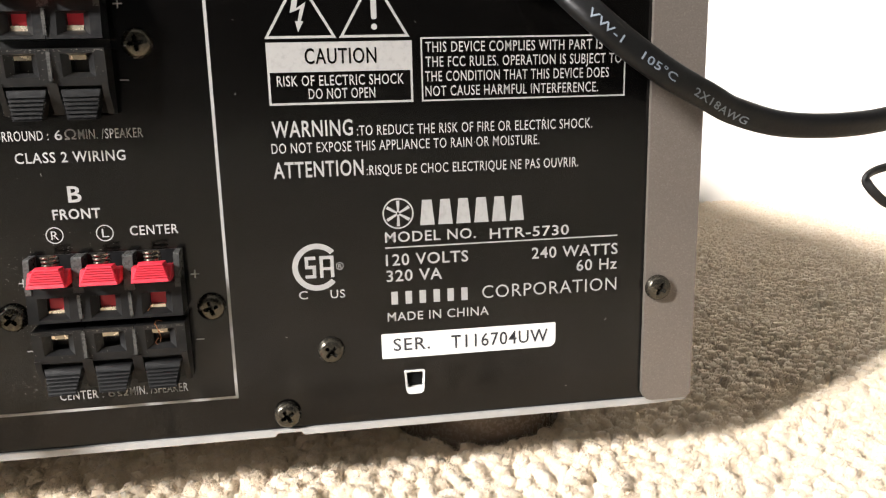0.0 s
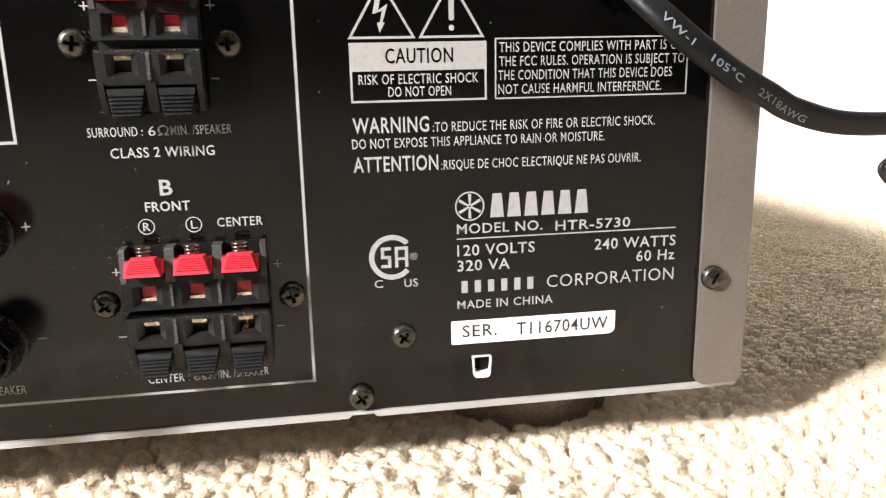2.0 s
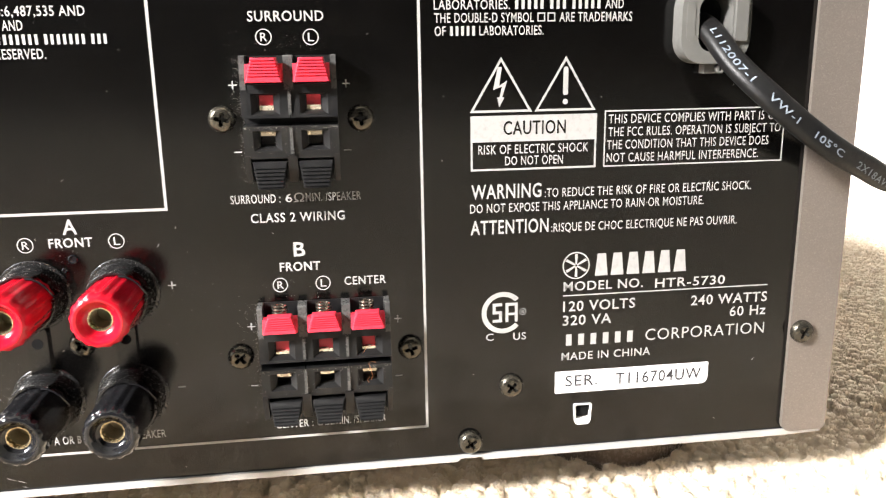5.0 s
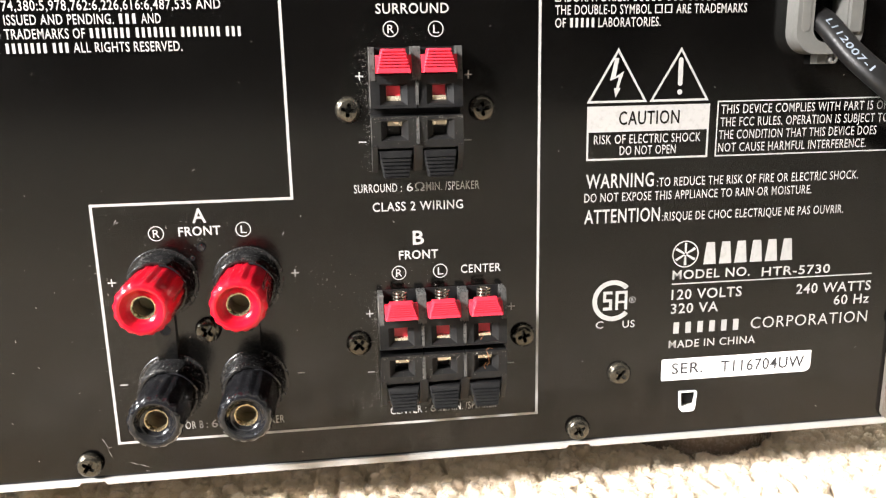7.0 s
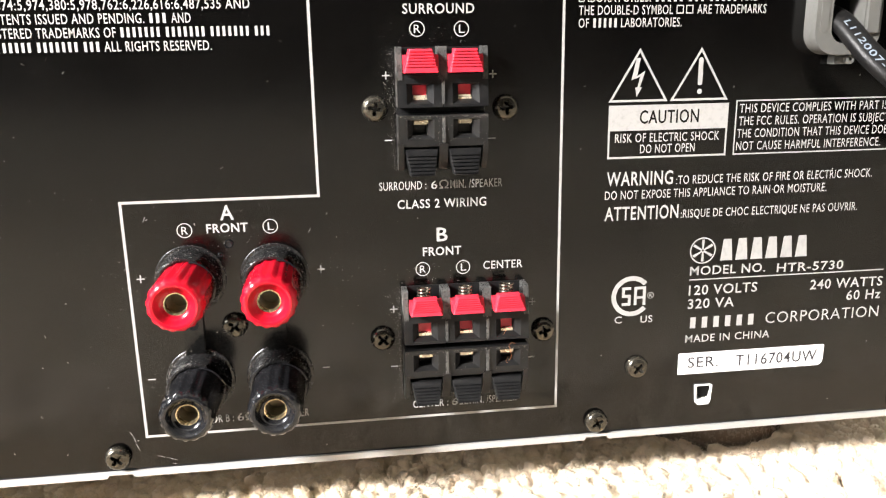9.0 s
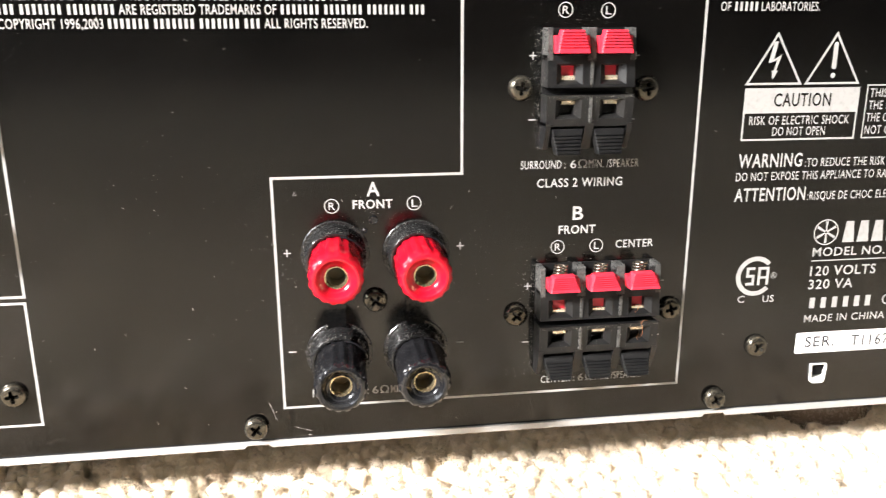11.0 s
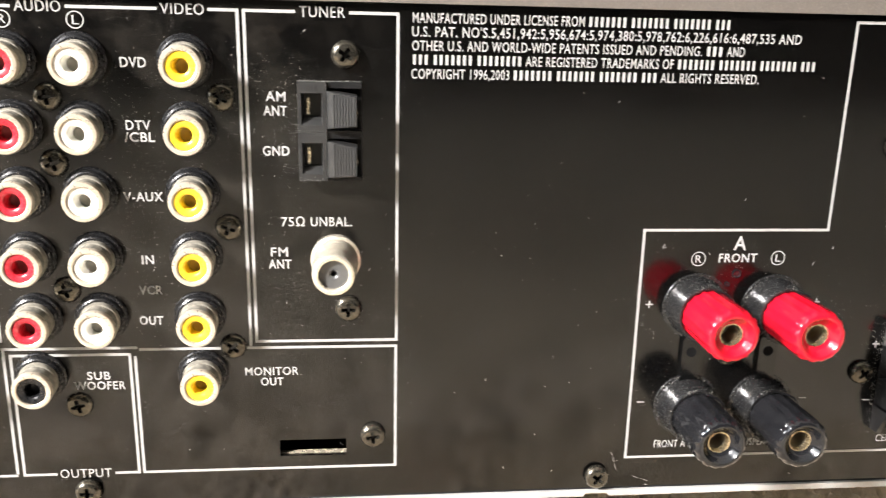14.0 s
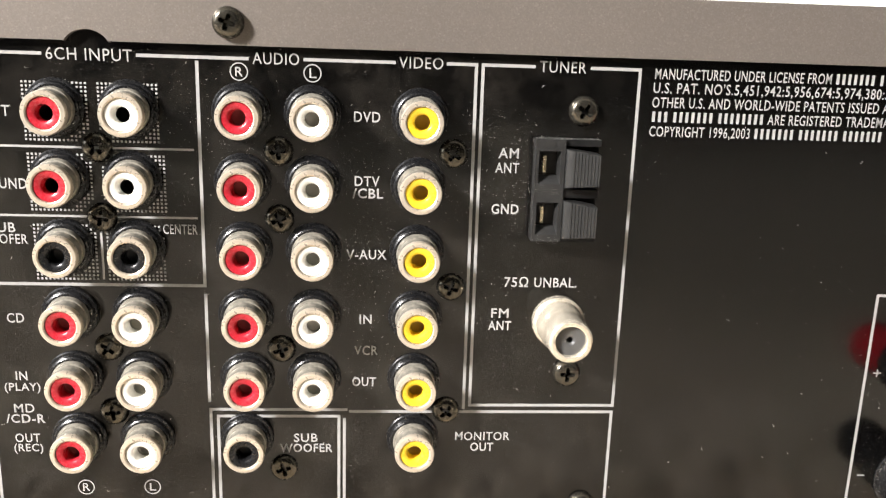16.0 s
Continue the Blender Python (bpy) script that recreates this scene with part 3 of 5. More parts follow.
# ---- screws ----
def screw_mesh(r=2.85, h=1.7):
    n = 48
    bm = bmesh.new()

    def cross(a):
        w, l = 0.42, 1.5
        c, s = abs(math.cos(a)), abs(math.sin(a))
        big, small = max(c, s), min(c, s)
        d = min(l / big, w / small if small > 1e-4 else 9)
        return d
    angles = [2 * math.pi * (k + 0.5) / n for k in range(n)]
    rings = []
    for radius, y in ((r, 0.0), (r, -0.25 * h), (0.93 * r, -0.62 * h), (0.78 * r, -0.88 * h), (0.62 * r, -h)):
        rings.append([bm.verts.new((radius * math.cos(a) * MM, y * MM, radius * math.sin(a) * MM)) for a in angles])
    for k_in, y in ((1.0, -1.02 * h), (0.5, 0.1 * h)):
        rings.append([bm.verts.new((k_in * cross(a) * math.cos(a) * MM, y * MM, k_in * cross(a) * math.sin(a) * MM)) for a in angles])
    for lo, hi in zip(rings, rings[1:]):
        for k in range(n):
            bm.faces.new((lo[k], lo[(k + 1) % n], hi[(k + 1) % n], hi[k]))
    bm.faces.new(rings[-1])
    return mesh_of("screw", bm, MAT_SCREW)


SCREW = screw_mesh()
rng = random.Random(4)
for x, z, y in ((20.1, 38.9, 0), (10.2, 25.4, -0.4), (-102.7, 25.6, -0.4), (-216.5, 25.8, -0.4), (-154.5, 37.5, 0), (-159.6, 67.3, 0), (-159.7, 119.8, 0),
                (-41.4, 50.4, 0), (-3.5, 50.1, 0), (-41.4, 102.7, 0), (-12.8, 102.3, 0), (-74.3, 55.7, 0),
                (-216.9, 110.9, 0.5), (-216.9, 98.0, 0.5), (-216.9, 71.9, 0.5), (-184.1, 111.2, 0.5), (-183.8, 85.0, 0.5), (-184.0, 59.0, 0.5), (-216.7, 46.2, 0.5),
                (-249.9, 110.8, 0.5), (-249.8, 97.7, 0.5), (-250.1, 72.0, 0.5), (-249.9, 58.6, 0.5), (92.0, 48.3, LIP), (-225.2, 133.7, LIP)):
    ob = rp("screw", SCREW, None, "", at=(x, y, z))
    ob.rotation_euler = (0, rng.choice((0.1, 0.75, -0.2, 0.3, 0.6, -0.5)) + rng.uniform(-0.12, 0.12), 0)


# ---- phono jacks ----
def jack_meshes():
    def raised(bm, length, lift):
        """The sockets hang a little: their roots sit higher than their mouths."""
        for v in bm.verts:
            share = MM * max(0.0, 1 + v.co.y / (length * MM))
            v.co.z += lift * share
            v.co.x -= 0.35 * share
    bm = bmesh.new()
    lathe(bm, [(5.3, 0), (5.3, -0.5), (5.15, -0.68), (4.75, -0.74), (4.65, -1.4), (4.4, -1.6), (3.3, -1.6)], 36)
    raised(bm, 5.0, 0.8)
    collar = mesh_of("collar", bm, MAT_INSERT_BLACK)
    bm = bmesh.new()
    lathe(bm, [(4.05, -1.3), (4.05, -2.5), (3.95, -2.7), (3.74, -2.75), (3.72, -4.6), (3.7, -4.75)], 36)
    raised(bm, 5.0, 0.75)
    barrel = mesh_of("phono_jack", bm, MAT_NICKEL)
    bm = bmesh.new()
    lathe(bm, [(3.55, -4.65), (3.85, -4.8), (3.95, -5.1), (3.95, -6.0), (3.8, -6.25), (3.15, -6.3), (2.9, -6.15), (2.88, -4.5)], 36)
    rim = mesh_of("rim", bm, MAT_NICKEL_RIM)
    bm = bmesh.new()
    lathe(bm, [(1.42, -3.6), (1.38, -2.9), (0.9, -2.6), (0, -2.5)], 20)
    shutters = {key: mesh_of("shutter", bm.copy(), mat) for key, mat in MAT_SHUTTER.items()}
    bm.free()
    inserts = {}
    for key, mat in (("red", MAT_INSERT_RED), ("white", MAT_INSERT_WHITE), ("yellow", MAT_INSERT_YELLOW), ("black", MAT_INSERT_BLACK)):
        bm = bmesh.new()
        lathe(bm, [(2.9, -5.2), (2.88, -5.85), (2.74, -5.98), (1.95, -5.92), (1.6, -5.7), (1.42, -5.3), (1.4, -3.5)], 32)
        inserts[key] = mesh_of("insert", bm, mat)
    return collar, barrel, rim, shutters, inserts


COLLAR, BARREL, RIM, SHUTTER, INSERTS = jack_meshes()
# near-black plug painted for the shade deep in a socket
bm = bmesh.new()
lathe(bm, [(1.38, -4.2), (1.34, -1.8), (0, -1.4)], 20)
DEEP = mesh_of("bore", bm, MAT_HOLE_SHADE)


def phono_jack(x, z, colour, deep=False):
    jack = rp("phono_jack", BARREL, None, "nickel phono socket with a %s insert" % colour, at=(x, 0, z))
    part("collar", COLLAR, None, jack)
    part("rim", RIM, None, jack)
    part("insert", INSERTS[colour], None, jack, "%s plastic insert" % colour)
    if deep:
        part("bore", DEEP, None, jack)
    else:
        part("shutter", SHUTTER[colour], None, jack)
    return jack


ROWS_Z = (117.2, 104.3, 91.3, 78.1, 65.1, 52.1)
for z in ROWS_Z[:5]:
    phono_jack(-223.3, z, "red")
    phono_jack(-210.2, z, "white")
for z in ROWS_Z:
    phono_jack(-190.3, z, "yellow")
phono_jack(-223.7, 52.1, "black")
for k, z in enumerate(ROWS_Z):
    phono_jack(-256.6, z, "black" if k == 2 else "red", k < 2)
    phono_jack(-243.4, z, "black" if k == 2 else "white", k < 2)

# ---- aerial socket ----
bm = bmesh.new()
lathe(bm, [(5.2, 0), (5.2, -1.6), (4.95, -1.9), (4.7, -2.1), (4.55, -6.4), (4.3, -6.8), (4.25, -7.5), (4.35, -7.9), (4.25, -12.3), (4.05, -12.8), (3.7, -13.05), (3.2, -13.05), (2.95, -12.85), (2.85, -11.9)], 40)
fm = rp("coaxial_socket", bm, MAT_AERIAL, "pale nickel screw-on aerial socket", at=(-162.1, 0, 78.3))
bm = bmesh.new()
lathe(bm, [(2.9, -12.1), (1.0, -12.0), (0.6, -11.7), (0.55, -9.0), (0, -9.0)], 28)
part("insulator", bm, MAT_INSULATOR, fm, "grey plastic insulator")


# ---- push levers ----
def lever_mesh(name, mat, w0, w1, z0, z1, y0, y1, ribs, thick=2.2, wing=0.0, plain=(0.18, 0.0), groove=0.36):
    """A ribbed finger lever from half width w0 at z0 to w1 at z1; its face runs from y0 to y1. plain: the smooth shares at either end."""
    prof = [(0.0, 0.12), (0.02, 0.0)]
    span = 1 - plain[0] - plain[1]
    for k in range(ribs):
        a = plain[0] + span * k / ribs
        step = span / ribs
        prof += [(a, 0.0), (a + 0.5 * step, 0.02), (a + 0.58 * step, groove), (a + 0.9 * step, groove), (a + 0.97 * step, 0.02)]
    prof += [(0.98, 0.0), (1.0, 0.14)]
    bm = bmesh.new()
    rows = []
    for s, cut in prof:
        z, y, w = z0 + (z1 - z0) * s, y0 + (y1 - y0) * s + cut, w0 + (w1 - w0) * s
        back = y0 + (y1 - y0) * s + thick
        rows.append([bm.verts.new((q * MM, yy * MM, z * MM)) for q, yy in ((-w - 0.25, back), (-w - 0.05, y + 0.2), (-w + 0.12, y), (w - 0.12, y), (w + 0.05, y + 0.2), (w + 0.25, back))])
    n = len(rows[0])
    for lo, hi in zip(rows, rows[1:]):
        for k in range(n - 1):
            bm.faces.new((lo[k], lo[k + 1], hi[k + 1], hi[k]))
        bm.faces.new((lo[n - 1], lo[0], hi[0], hi[n - 1]))
    bm.faces.new(rows[0])
    bm.faces.new(rows[-1][::-1])
    if wing:
        # the wider body behind the finger face
        low, high = z1, z0 + 0.24 * (z1 - z0)
        prism_x(bm, [(y1 + 0.75, low + 0.02), (y0 + 1.0, high), (y0 + 3.4, high), (y0 + 3.4, low + 0.02)], -wing, wing)
    return mesh_of(name, bm, mat)


def column_face(bm, xa, xb, hx, za, zb, ha, hb, ya, yb, depth):
    """The front of one terminal column from za to zb with a funnel-shaped square hole; y runs from ya to yb."""
    def yy(z):
        return ya + (yb - ya) * (z - za) / (zb - za)
    mid = (xa + xb) / 2
    outer = [(xa, za), (xb, za), (xb, zb), (xa, zb)]
    mouth = [(mid - hx, ha), (mid + hx, ha), (mid + hx, hb), (mid - hx, hb)]
    throat = [(mid - hx * 0.54, ha + (hb - ha) * 0.2), (mid + hx * 0.54, ha + (hb - ha) * 0.2), (mid + hx * 0.54, hb - (hb - ha) * 0.08), (mid - hx * 0.54, hb - (hb - ha) * 0.08)]
    back = [bm.verts.new((x * MM, 0, z * MM)) for x, z in outer]
    o = [bm.verts.new((x * MM, yy(z) * MM, z * MM)) for x, z in outer]
    m = [bm.verts.new((x * MM, yy(z) * MM, z * MM)) for x, z in mouth]
    t = [bm.verts.new((x * MM, (yy(z) + 1.3) * MM, z * MM)) for x, z in throat]
    d = [bm.verts.new((x * MM, depth * MM, z * MM)) for x, z in throat]
    for a, b in ((back, o), (o, m), (m, t), (t, d)):
        for k in range(4):
            bm.faces.new((a[k], a[(k + 1) % 4], b[(k + 1) % 4], b[k]))
    bm.faces.new(d)


def spring_mesh():
    bm = bmesh.new()
    # the coil leans towards its lever
    path = [(1.45 * math.cos(a), -2.5 + 1.45 * math.sin(a) - 0.25 * (a / 6.28), 10.0 + 0.8 * a / (2 * math.pi)) for a in (2 * math.pi * k / 14 for k in range(14 * 5))]
    tube(bm, path, 0.27, 6, up=Vector((0.3, 0.2, 1)))
    return mesh_of("spring", bm, MAT_SPRING)


SPRING = spring_mesh()
PITCH = 9.35


def speaker_terminal(xs_mid, zc, pressed, label):
    """A black push terminal block: a red row over a black row. pressed: the levers hang lower and show their springs."""
    n = len(xs_mid)
    left, right = xs_mid[0] - PITCH / 2 - 0.25, xs_mid[-1] + PITCH / 2 + 0.25
    bm = bmesh.new()
    box(bm, left, right, -0.3, 0, zc - (13.6 if pressed else 12.7), zc + 13.2)
    bevelled(bm, 0.1, 1)
    block = rp("speaker_terminal", bm, MAT_BLACK_MATT, label)
    for k, x in enumerate(xs_mid):
        a, b = x - PITCH / 2 + 0.06, x + PITCH / 2 - 0.06
        a, b = (left if k == 0 else a), (right if k == n - 1 else b)
        for za, zb, ha, hb, ya, yb in ((0.9, 7.6, 1.5, 5.75, -5.6, -4.9), (-7.4, -0.75, -5.85, -1.65, -5.0, -5.6)):
            bm = bmesh.new()
            column_face(bm, a, b, 2.85, zc + za, zc + zb, zc + ha, zc + hb, ya, yb, -1.4)
            bevelled(bm, 0.18, 2, 55)
            part("wire_entry", bm, MAT_BLACK_MATT, block)
    for k in range(n + 1):
        x = left + 0.55 if k == 0 else right - 0.55 if k == n else (xs_mid[k - 1] + xs_mid[k]) / 2
        w = 0.55 if k in (0, n) else 0.95
        pieces = [[(-0.3, 6.5), (-5.2, 6.5), (-5.1, 8.0), (-4.4, 13.0), (-4.1, 13.3), (-0.3, 13.3)], [(-0.3, -6.8), (-5.3, -6.8), (-4.9, -8.5), (-2.6, -13.5 if pressed else -12.7), (-0.3, -13.5 if pressed else -12.7)]]
        if 0 < k < n:
            pieces += [[(-5.75, 1.5), (-5.0, 1.5), (-5.0, 6.2), (-5.75, 6.2)], [(-5.75, -6.5), (-5.0, -6.5), (-5.0, -1.3), (-5.75, -1.3)]]
        for j, prof in enumerate(pieces):
            bm = bmesh.new()
            prism_x(bm, [(y, zc + z) for y, z in prof], x - (w if j < 2 else 0.3), x + (w if j < 2 else 0.3))
            bevelled(bm, 0.2, 2, 55)
            # lower dividers stay black; the others get the copy with painted glint
            part("divider" if j < 2 else "ridge", bm, MAT_BLACK_MATT if j == 1 else MAT_DIVIDER, block)
    red = lever_mesh("lever", MAT_LEVER_RED, 2.3, 3.5, zc + (11.95 if pressed else 12.8), zc + (8.55 if pressed else 8.0), -7.3 if pressed else -7.0, -8.7 if pressed else -8.0, 6, wing=3.65, plain=(0.04, 0.2))
    black = lever_mesh("lever", MAT_BLACK_MATT, 3.5, 2.5, zc - (8.6 if pressed else 8.0), zc - (13.2 if pressed else 13.5), -4.9, -6.4 - (1.2 if pressed else 0), 6)
    for x in xs_mid:
        lv = part("lever", red, None, block, "ribbed red push lever")
        lv.location.x = x * MM
        lv = part("lever", black, None, block, "ribbed black push lever")
        lv.location.x = x * MM
        bm = bmesh.new()
        box(bm, x - 1.5, x + 1.5, -3.9, -1.4, zc + 2.2, zc + (2.95 if pressed else 3.3))
        part("contact", bm, MAT_SOCKET, block, "pale nickel contact", smooth=False)
        bm = bmesh.new()
        box(bm, x - 1.5, x + 1.5, -2.9, -1.4, zc + (2.97 if pressed else 3.32), zc + 5.4)
        part("lever_tip", bm, MAT_LEVER_RED, block, smooth=False)
        bm = bmesh.new()
        box(bm, x - 1.5, x + 1.5, -4.4, -1.4, zc - 2.75, zc - 1.95)
        part("contact", bm, MAT_SOCKET, block, "pale nickel contact", smooth=False)
        sp = part("spring", SPRING, None, block, "small steel coil spring")
        sp.location = ((x - 0.1) * MM, -0.0006, (zc + (0.0 if pressed else -1.6)) * MM)
    # dust in the corners and on the edges
    rr = random.Random(int(zc))
    bm = bmesh.new()
    for k in range(560):
        spot = rr.random()
        if spot < 0.45:
            p = Vector((left - 0.02 - abs(rr.gauss(0, 0.9)), -0.05, zc + rr.uniform(-13, 13)))
        elif spot < 0.7:
            p = Vector((left - 0.03, rr.uniform(-5.0, -0.3), zc + rr.uniform(-6, 12)))
        else:
            p = Vector((rr.uniform(left, right), -5.68 - rr.uniform(0, 0.05), zc - 0.9 - abs(rr.gauss(0, 0.25)) if rr.random() < 0.6 else zc - rr.uniform(1, 6.5)))
        a, b = rr.uniform(0, 6.28), rr.uniform(0.05, 0.17)
        d = Vector((math.cos(a), -0.3, math.sin(a))) * b
        w = Vector((-math.sin(a), -0.2, math.cos(a))) * 0.042
        bm.faces.new([bm.verts.new(q * MM) for q in (p - w, p + w, p + d)])
    tagged(part("dust", bm, MAT_FLUFF, block, "grey dust on the terminal", smooth=False), kind="stuff")
    return block


speaker_terminal([-31.9, -22.5], 102.2, False, "two-way black push terminal with red levers")
block_b = speaker_terminal([-31.9, -22.5, -13.15], 49.4, True, "three-way black push terminal with red levers pressed down")
for path in ([(-13.6, -6.4, 53.2), (-14.2, -6.9, 52.4), (-14.6, -6.6, 51.9)],
             [(-13.0, -6.0, 45.2), (-12.6, -6.8, 46.4), (-12.9, -7.4, 48.2), (-13.4, -7.6, 49.6), (-12.8, -7.9, 50.3), (-11.9, -7.6, 49.9)],
             [(-13.2, -6.2, 46.2), (-13.8, -6.5, 45.4), (-13.4, -6.4, 44.8)]):
    bm = bmesh.new()
    tube(bm, path, 0.06, 5, up=Vector((1, 0.3, 0.2)))
    part("copper_strand", bm, MAT_COPPER, block_b, "stray copper wire strand")


# ---- aerial push terminal ----
bm = bmesh.new()
box(bm, -169.0, -156.5, -1.2, 0, 95.3, 114.7)
for z0, z1 in ((113.5, 114.7), (103.7, 105.3), (95.3, 96.0)):
    box(bm, -163.4, -156.6, -3.3, -1.2, z0, z1)
am = rp("aerial_terminal", bm, MAT_BLACK_MATT, "black push terminal for aerial wires", smooth=False)


def wire_window(bm, x0, x1, z0, z1, hole, front):
    """A plate with one square wire hole whose floor slopes outwards."""
    a0, a1, b0, b1 = hole
    rings = [[(x0, 0.0, z0), (x1, 0.0, z0), (x1, 0.0, z1), (x0, 0.0, z1)], [(x0, front, z0), (x1, front, z0), (x1, front, z1), (x0, front, z1)],
             [(a0, front, b0), (a1, front, b0), (a1, front, b1), (a0, front, b1)],
             [(a0 + 0.3, front + 1.6, b0 + 1.5), (a1 - 0.3, front + 1.6, b0 + 1.5), (a1 - 0.3, front + 1.6, b1 - 0.1), (a0 + 0.3, front + 1.6, b1 - 0.1)],
             [(a0 + 0.3, -0.4, b0 + 1.5), (a1 - 0.3, -0.4, b0 + 1.5), (a1 - 0.3, -0.4, b1 - 0.1), (a0 + 0.3, -0.4, b1 - 0.1)]]
    rings = [[bm.verts.new((x * MM, y * MM, z * MM)) for x, y, z in ring] for ring in rings]
    for lo, hi in zip(rings, rings[1:]):
        for k in range(4):
            bm.faces.new((lo[k], lo[(k + 1) % 4], hi[(k + 1) % 4], hi[k]))
    bm.faces.new(rings[-1])


AM_LEVER = lever_mesh("lever", MAT_AERIAL_LEVER, 3.6, 2.85, 0.0, 5.8, -4.6, -7.4, 8, 3.6, plain=(0.2, 0.03), groove=0.2)
for z, low, high in ((109.3, 104.9, 114.7), (99.6, 95.3, 104.87)):
    bm = bmesh.new()
    wire_window(bm, -169.0, -163.42, low, high, (-168.35, -164.2, z - 3.0, z + 3.2), -3.8)
    bevelled(bm, 0.2, 2, 55)
    part("wire_entry", bm, MAT_AERIAL_BODY, am)
    lv = part("lever", AM_LEVER, None, am, "ribbed dark grey push lever")
    lv.matrix_basis = Matrix.Translation((-163.3 * MM, 0, z * MM)) @ Matrix.Rotation(radians(90), 4, "Y")
    bm = bmesh.new()
    box(bm, -167.3, -166.7, -2.4, -0.5, z - 1.0, z + 2.2)
    part("contact", bm, MAT_SOCKET, am, "pale nickel contact", smooth=False)
    # near-black slab painted for the shade behind the lever
    bm = bmesh.new()
    box(bm, -163.2, -156.8, -1.5, -1.22, z - 3.6, z + 3.9)
    part("recess_shade", bm, MAT_HOLE_SHADE, am, smooth=False)
    bm = bmesh.new()
    tube(bm, [(-160.0 + 0.7 * a / (2 * math.pi), -3.3 + 1.35 * math.cos(a), z + 0.2 + 1.35 * math.sin(a)) for a in (2 * math.pi * k / 12 for k in range(12 * 4))], 0.22, 6, up=Vector((1, 0.2, 0.3)))
    part("spring", bm, MAT_SPRING, am, "small steel coil spring")
# dust on its upper and outer edges
rr = random.Random(77)
bm = bmesh.new()
for k in range(260):
    if k % 2:
        p = Vector((rr.uniform(-169.0, -156.8), rr.uniform(-3.8, -0.1), 114.72 + abs(rr.gauss(0, 0.12))))
    elif k % 4:
        p = Vector((-169.02 - abs(rr.gauss(0, 0.35)), rr.uniform(-3.7, -0.05), rr.uniform(95.5, 114.6)))
    else:
        p = Vector((rr.uniform(-169.0, -163.6), -3.83, rr.choice((99.6, 109.3)) + rr.uniform(-5.0, -3.1)))
    a, b = rr.uniform(0, 6.28), rr.uniform(0.06, 0.2)
    d = Vector((math.cos(a), -0.2, math.sin(a))) * b
    w = Vector((-math.sin(a), -0.2, math.cos(a))) * 0.04
    bm.faces.new([bm.verts.new(q * MM) for q in (p - w, p + w, p + d)])
tagged(part("dust", bm, MAT_FLUFF, am, "grey dust on the terminal", smooth=False), kind="stuff")


# ---- binding posts ----
def post_meshes():
    bm = bmesh.new()
    lathe(bm, [(7.6, 0), (7.6, -0.25), (7.45, -0.38), (6.85, -0.42), (6.75, -0.7), (6.45, -6.6), (6.25, -6.9), (5.8, -6.9), (5.6, -6.6), (5.5, -2.4), (3, -2.4)], 60)
    # a notch in the rim lets the wire in
    for v in bm.verts:
        a = math.degrees(math.atan2(v.co.z, v.co.x))
        if 8 < a < 62 and v.co.y < -0.0026:
            v.co.y = -0.0034
    base = mesh_of("collar", bm, MAT_COLLAR)

    def flute(k, j):
        return (0.96, 0.96, 1.0, 1.002)[k % 4]

    def lip(k, j):
        return 1 - (1 - flute(k, j)) * (1.0, 1.0, 0.8, 0.4)[j] if j < 4 else 1.0
    bm = bmesh.new()
    lathe(bm, [(5.0, -4.0), (5.5, -4.6), (5.6, -9.0), (5.65, -13.0), (5.72, -17.0), (5.72, -18.4)], 64, flute=flute)
    lathe(bm, [(5.72, -18.4), (5.66, -19.2), (5.4, -19.9), (5.0, -20.4), (4.5, -20.6), (4.05, -20.5), (3.65, -20.0), (3.3, -19.4), (2.95, -19.0), (2.4, -18.75)], 64, flute=lip)
    bmesh.ops.remove_doubles(bm, verts=bm.verts, dist=6e-5)
    bmesh.ops.translate(bm, verts=bm.verts, vec=(0, 0.6 * MM, 0))
    body = bm.copy()
    red, black = mesh_of("binding_post", bm, MAT_RED), mesh_of("binding_post", body, MAT_BLACK)
    bm = bmesh.new()
    lathe(bm, [(2.42, -17.3), (2.42, -18.1), (2.34, -18.25), (2.16, -18.2), (2.06, -17.9), (2.04, -16.1)], 32)
    sleeve = mesh_of("sleeve", bm, MAT_GOLD)
    bm = bmesh.new()
    lathe(bm, [(3.2, -1.0), (3.2, -9.0), (2.0, -9.0)], 20)
    shank = mesh_of("shank", bm, MAT_NICKEL)
    bm = bmesh.new()
    lathe(bm, [(2.02, -16.9), (2.02, -12.7), (0, -12.7)], 24)
    bore = mesh_of("bore", bm, MAT_BORE)
    bm = bmesh.new()
    tube(bm, [(r * math.cos(radians(a)), y, r * math.sin(radians(a))) for a, r, y in ((78, 5.6, -7.0), (66, 5.9, -7.2), (52, 6.1, -7.3), (38, 6.2, -7.3), (24, 6.2, -7.1), (12, 6.25, -6.4), (2, 6.3, -5.2))], 0.22, 6, up=Vector((0.1, 1, 0.1)))
    rim = mesh_of("clamp_rim", bm, MAT_BLACK)
    return base, red, black, sleeve, shank, bore, rim


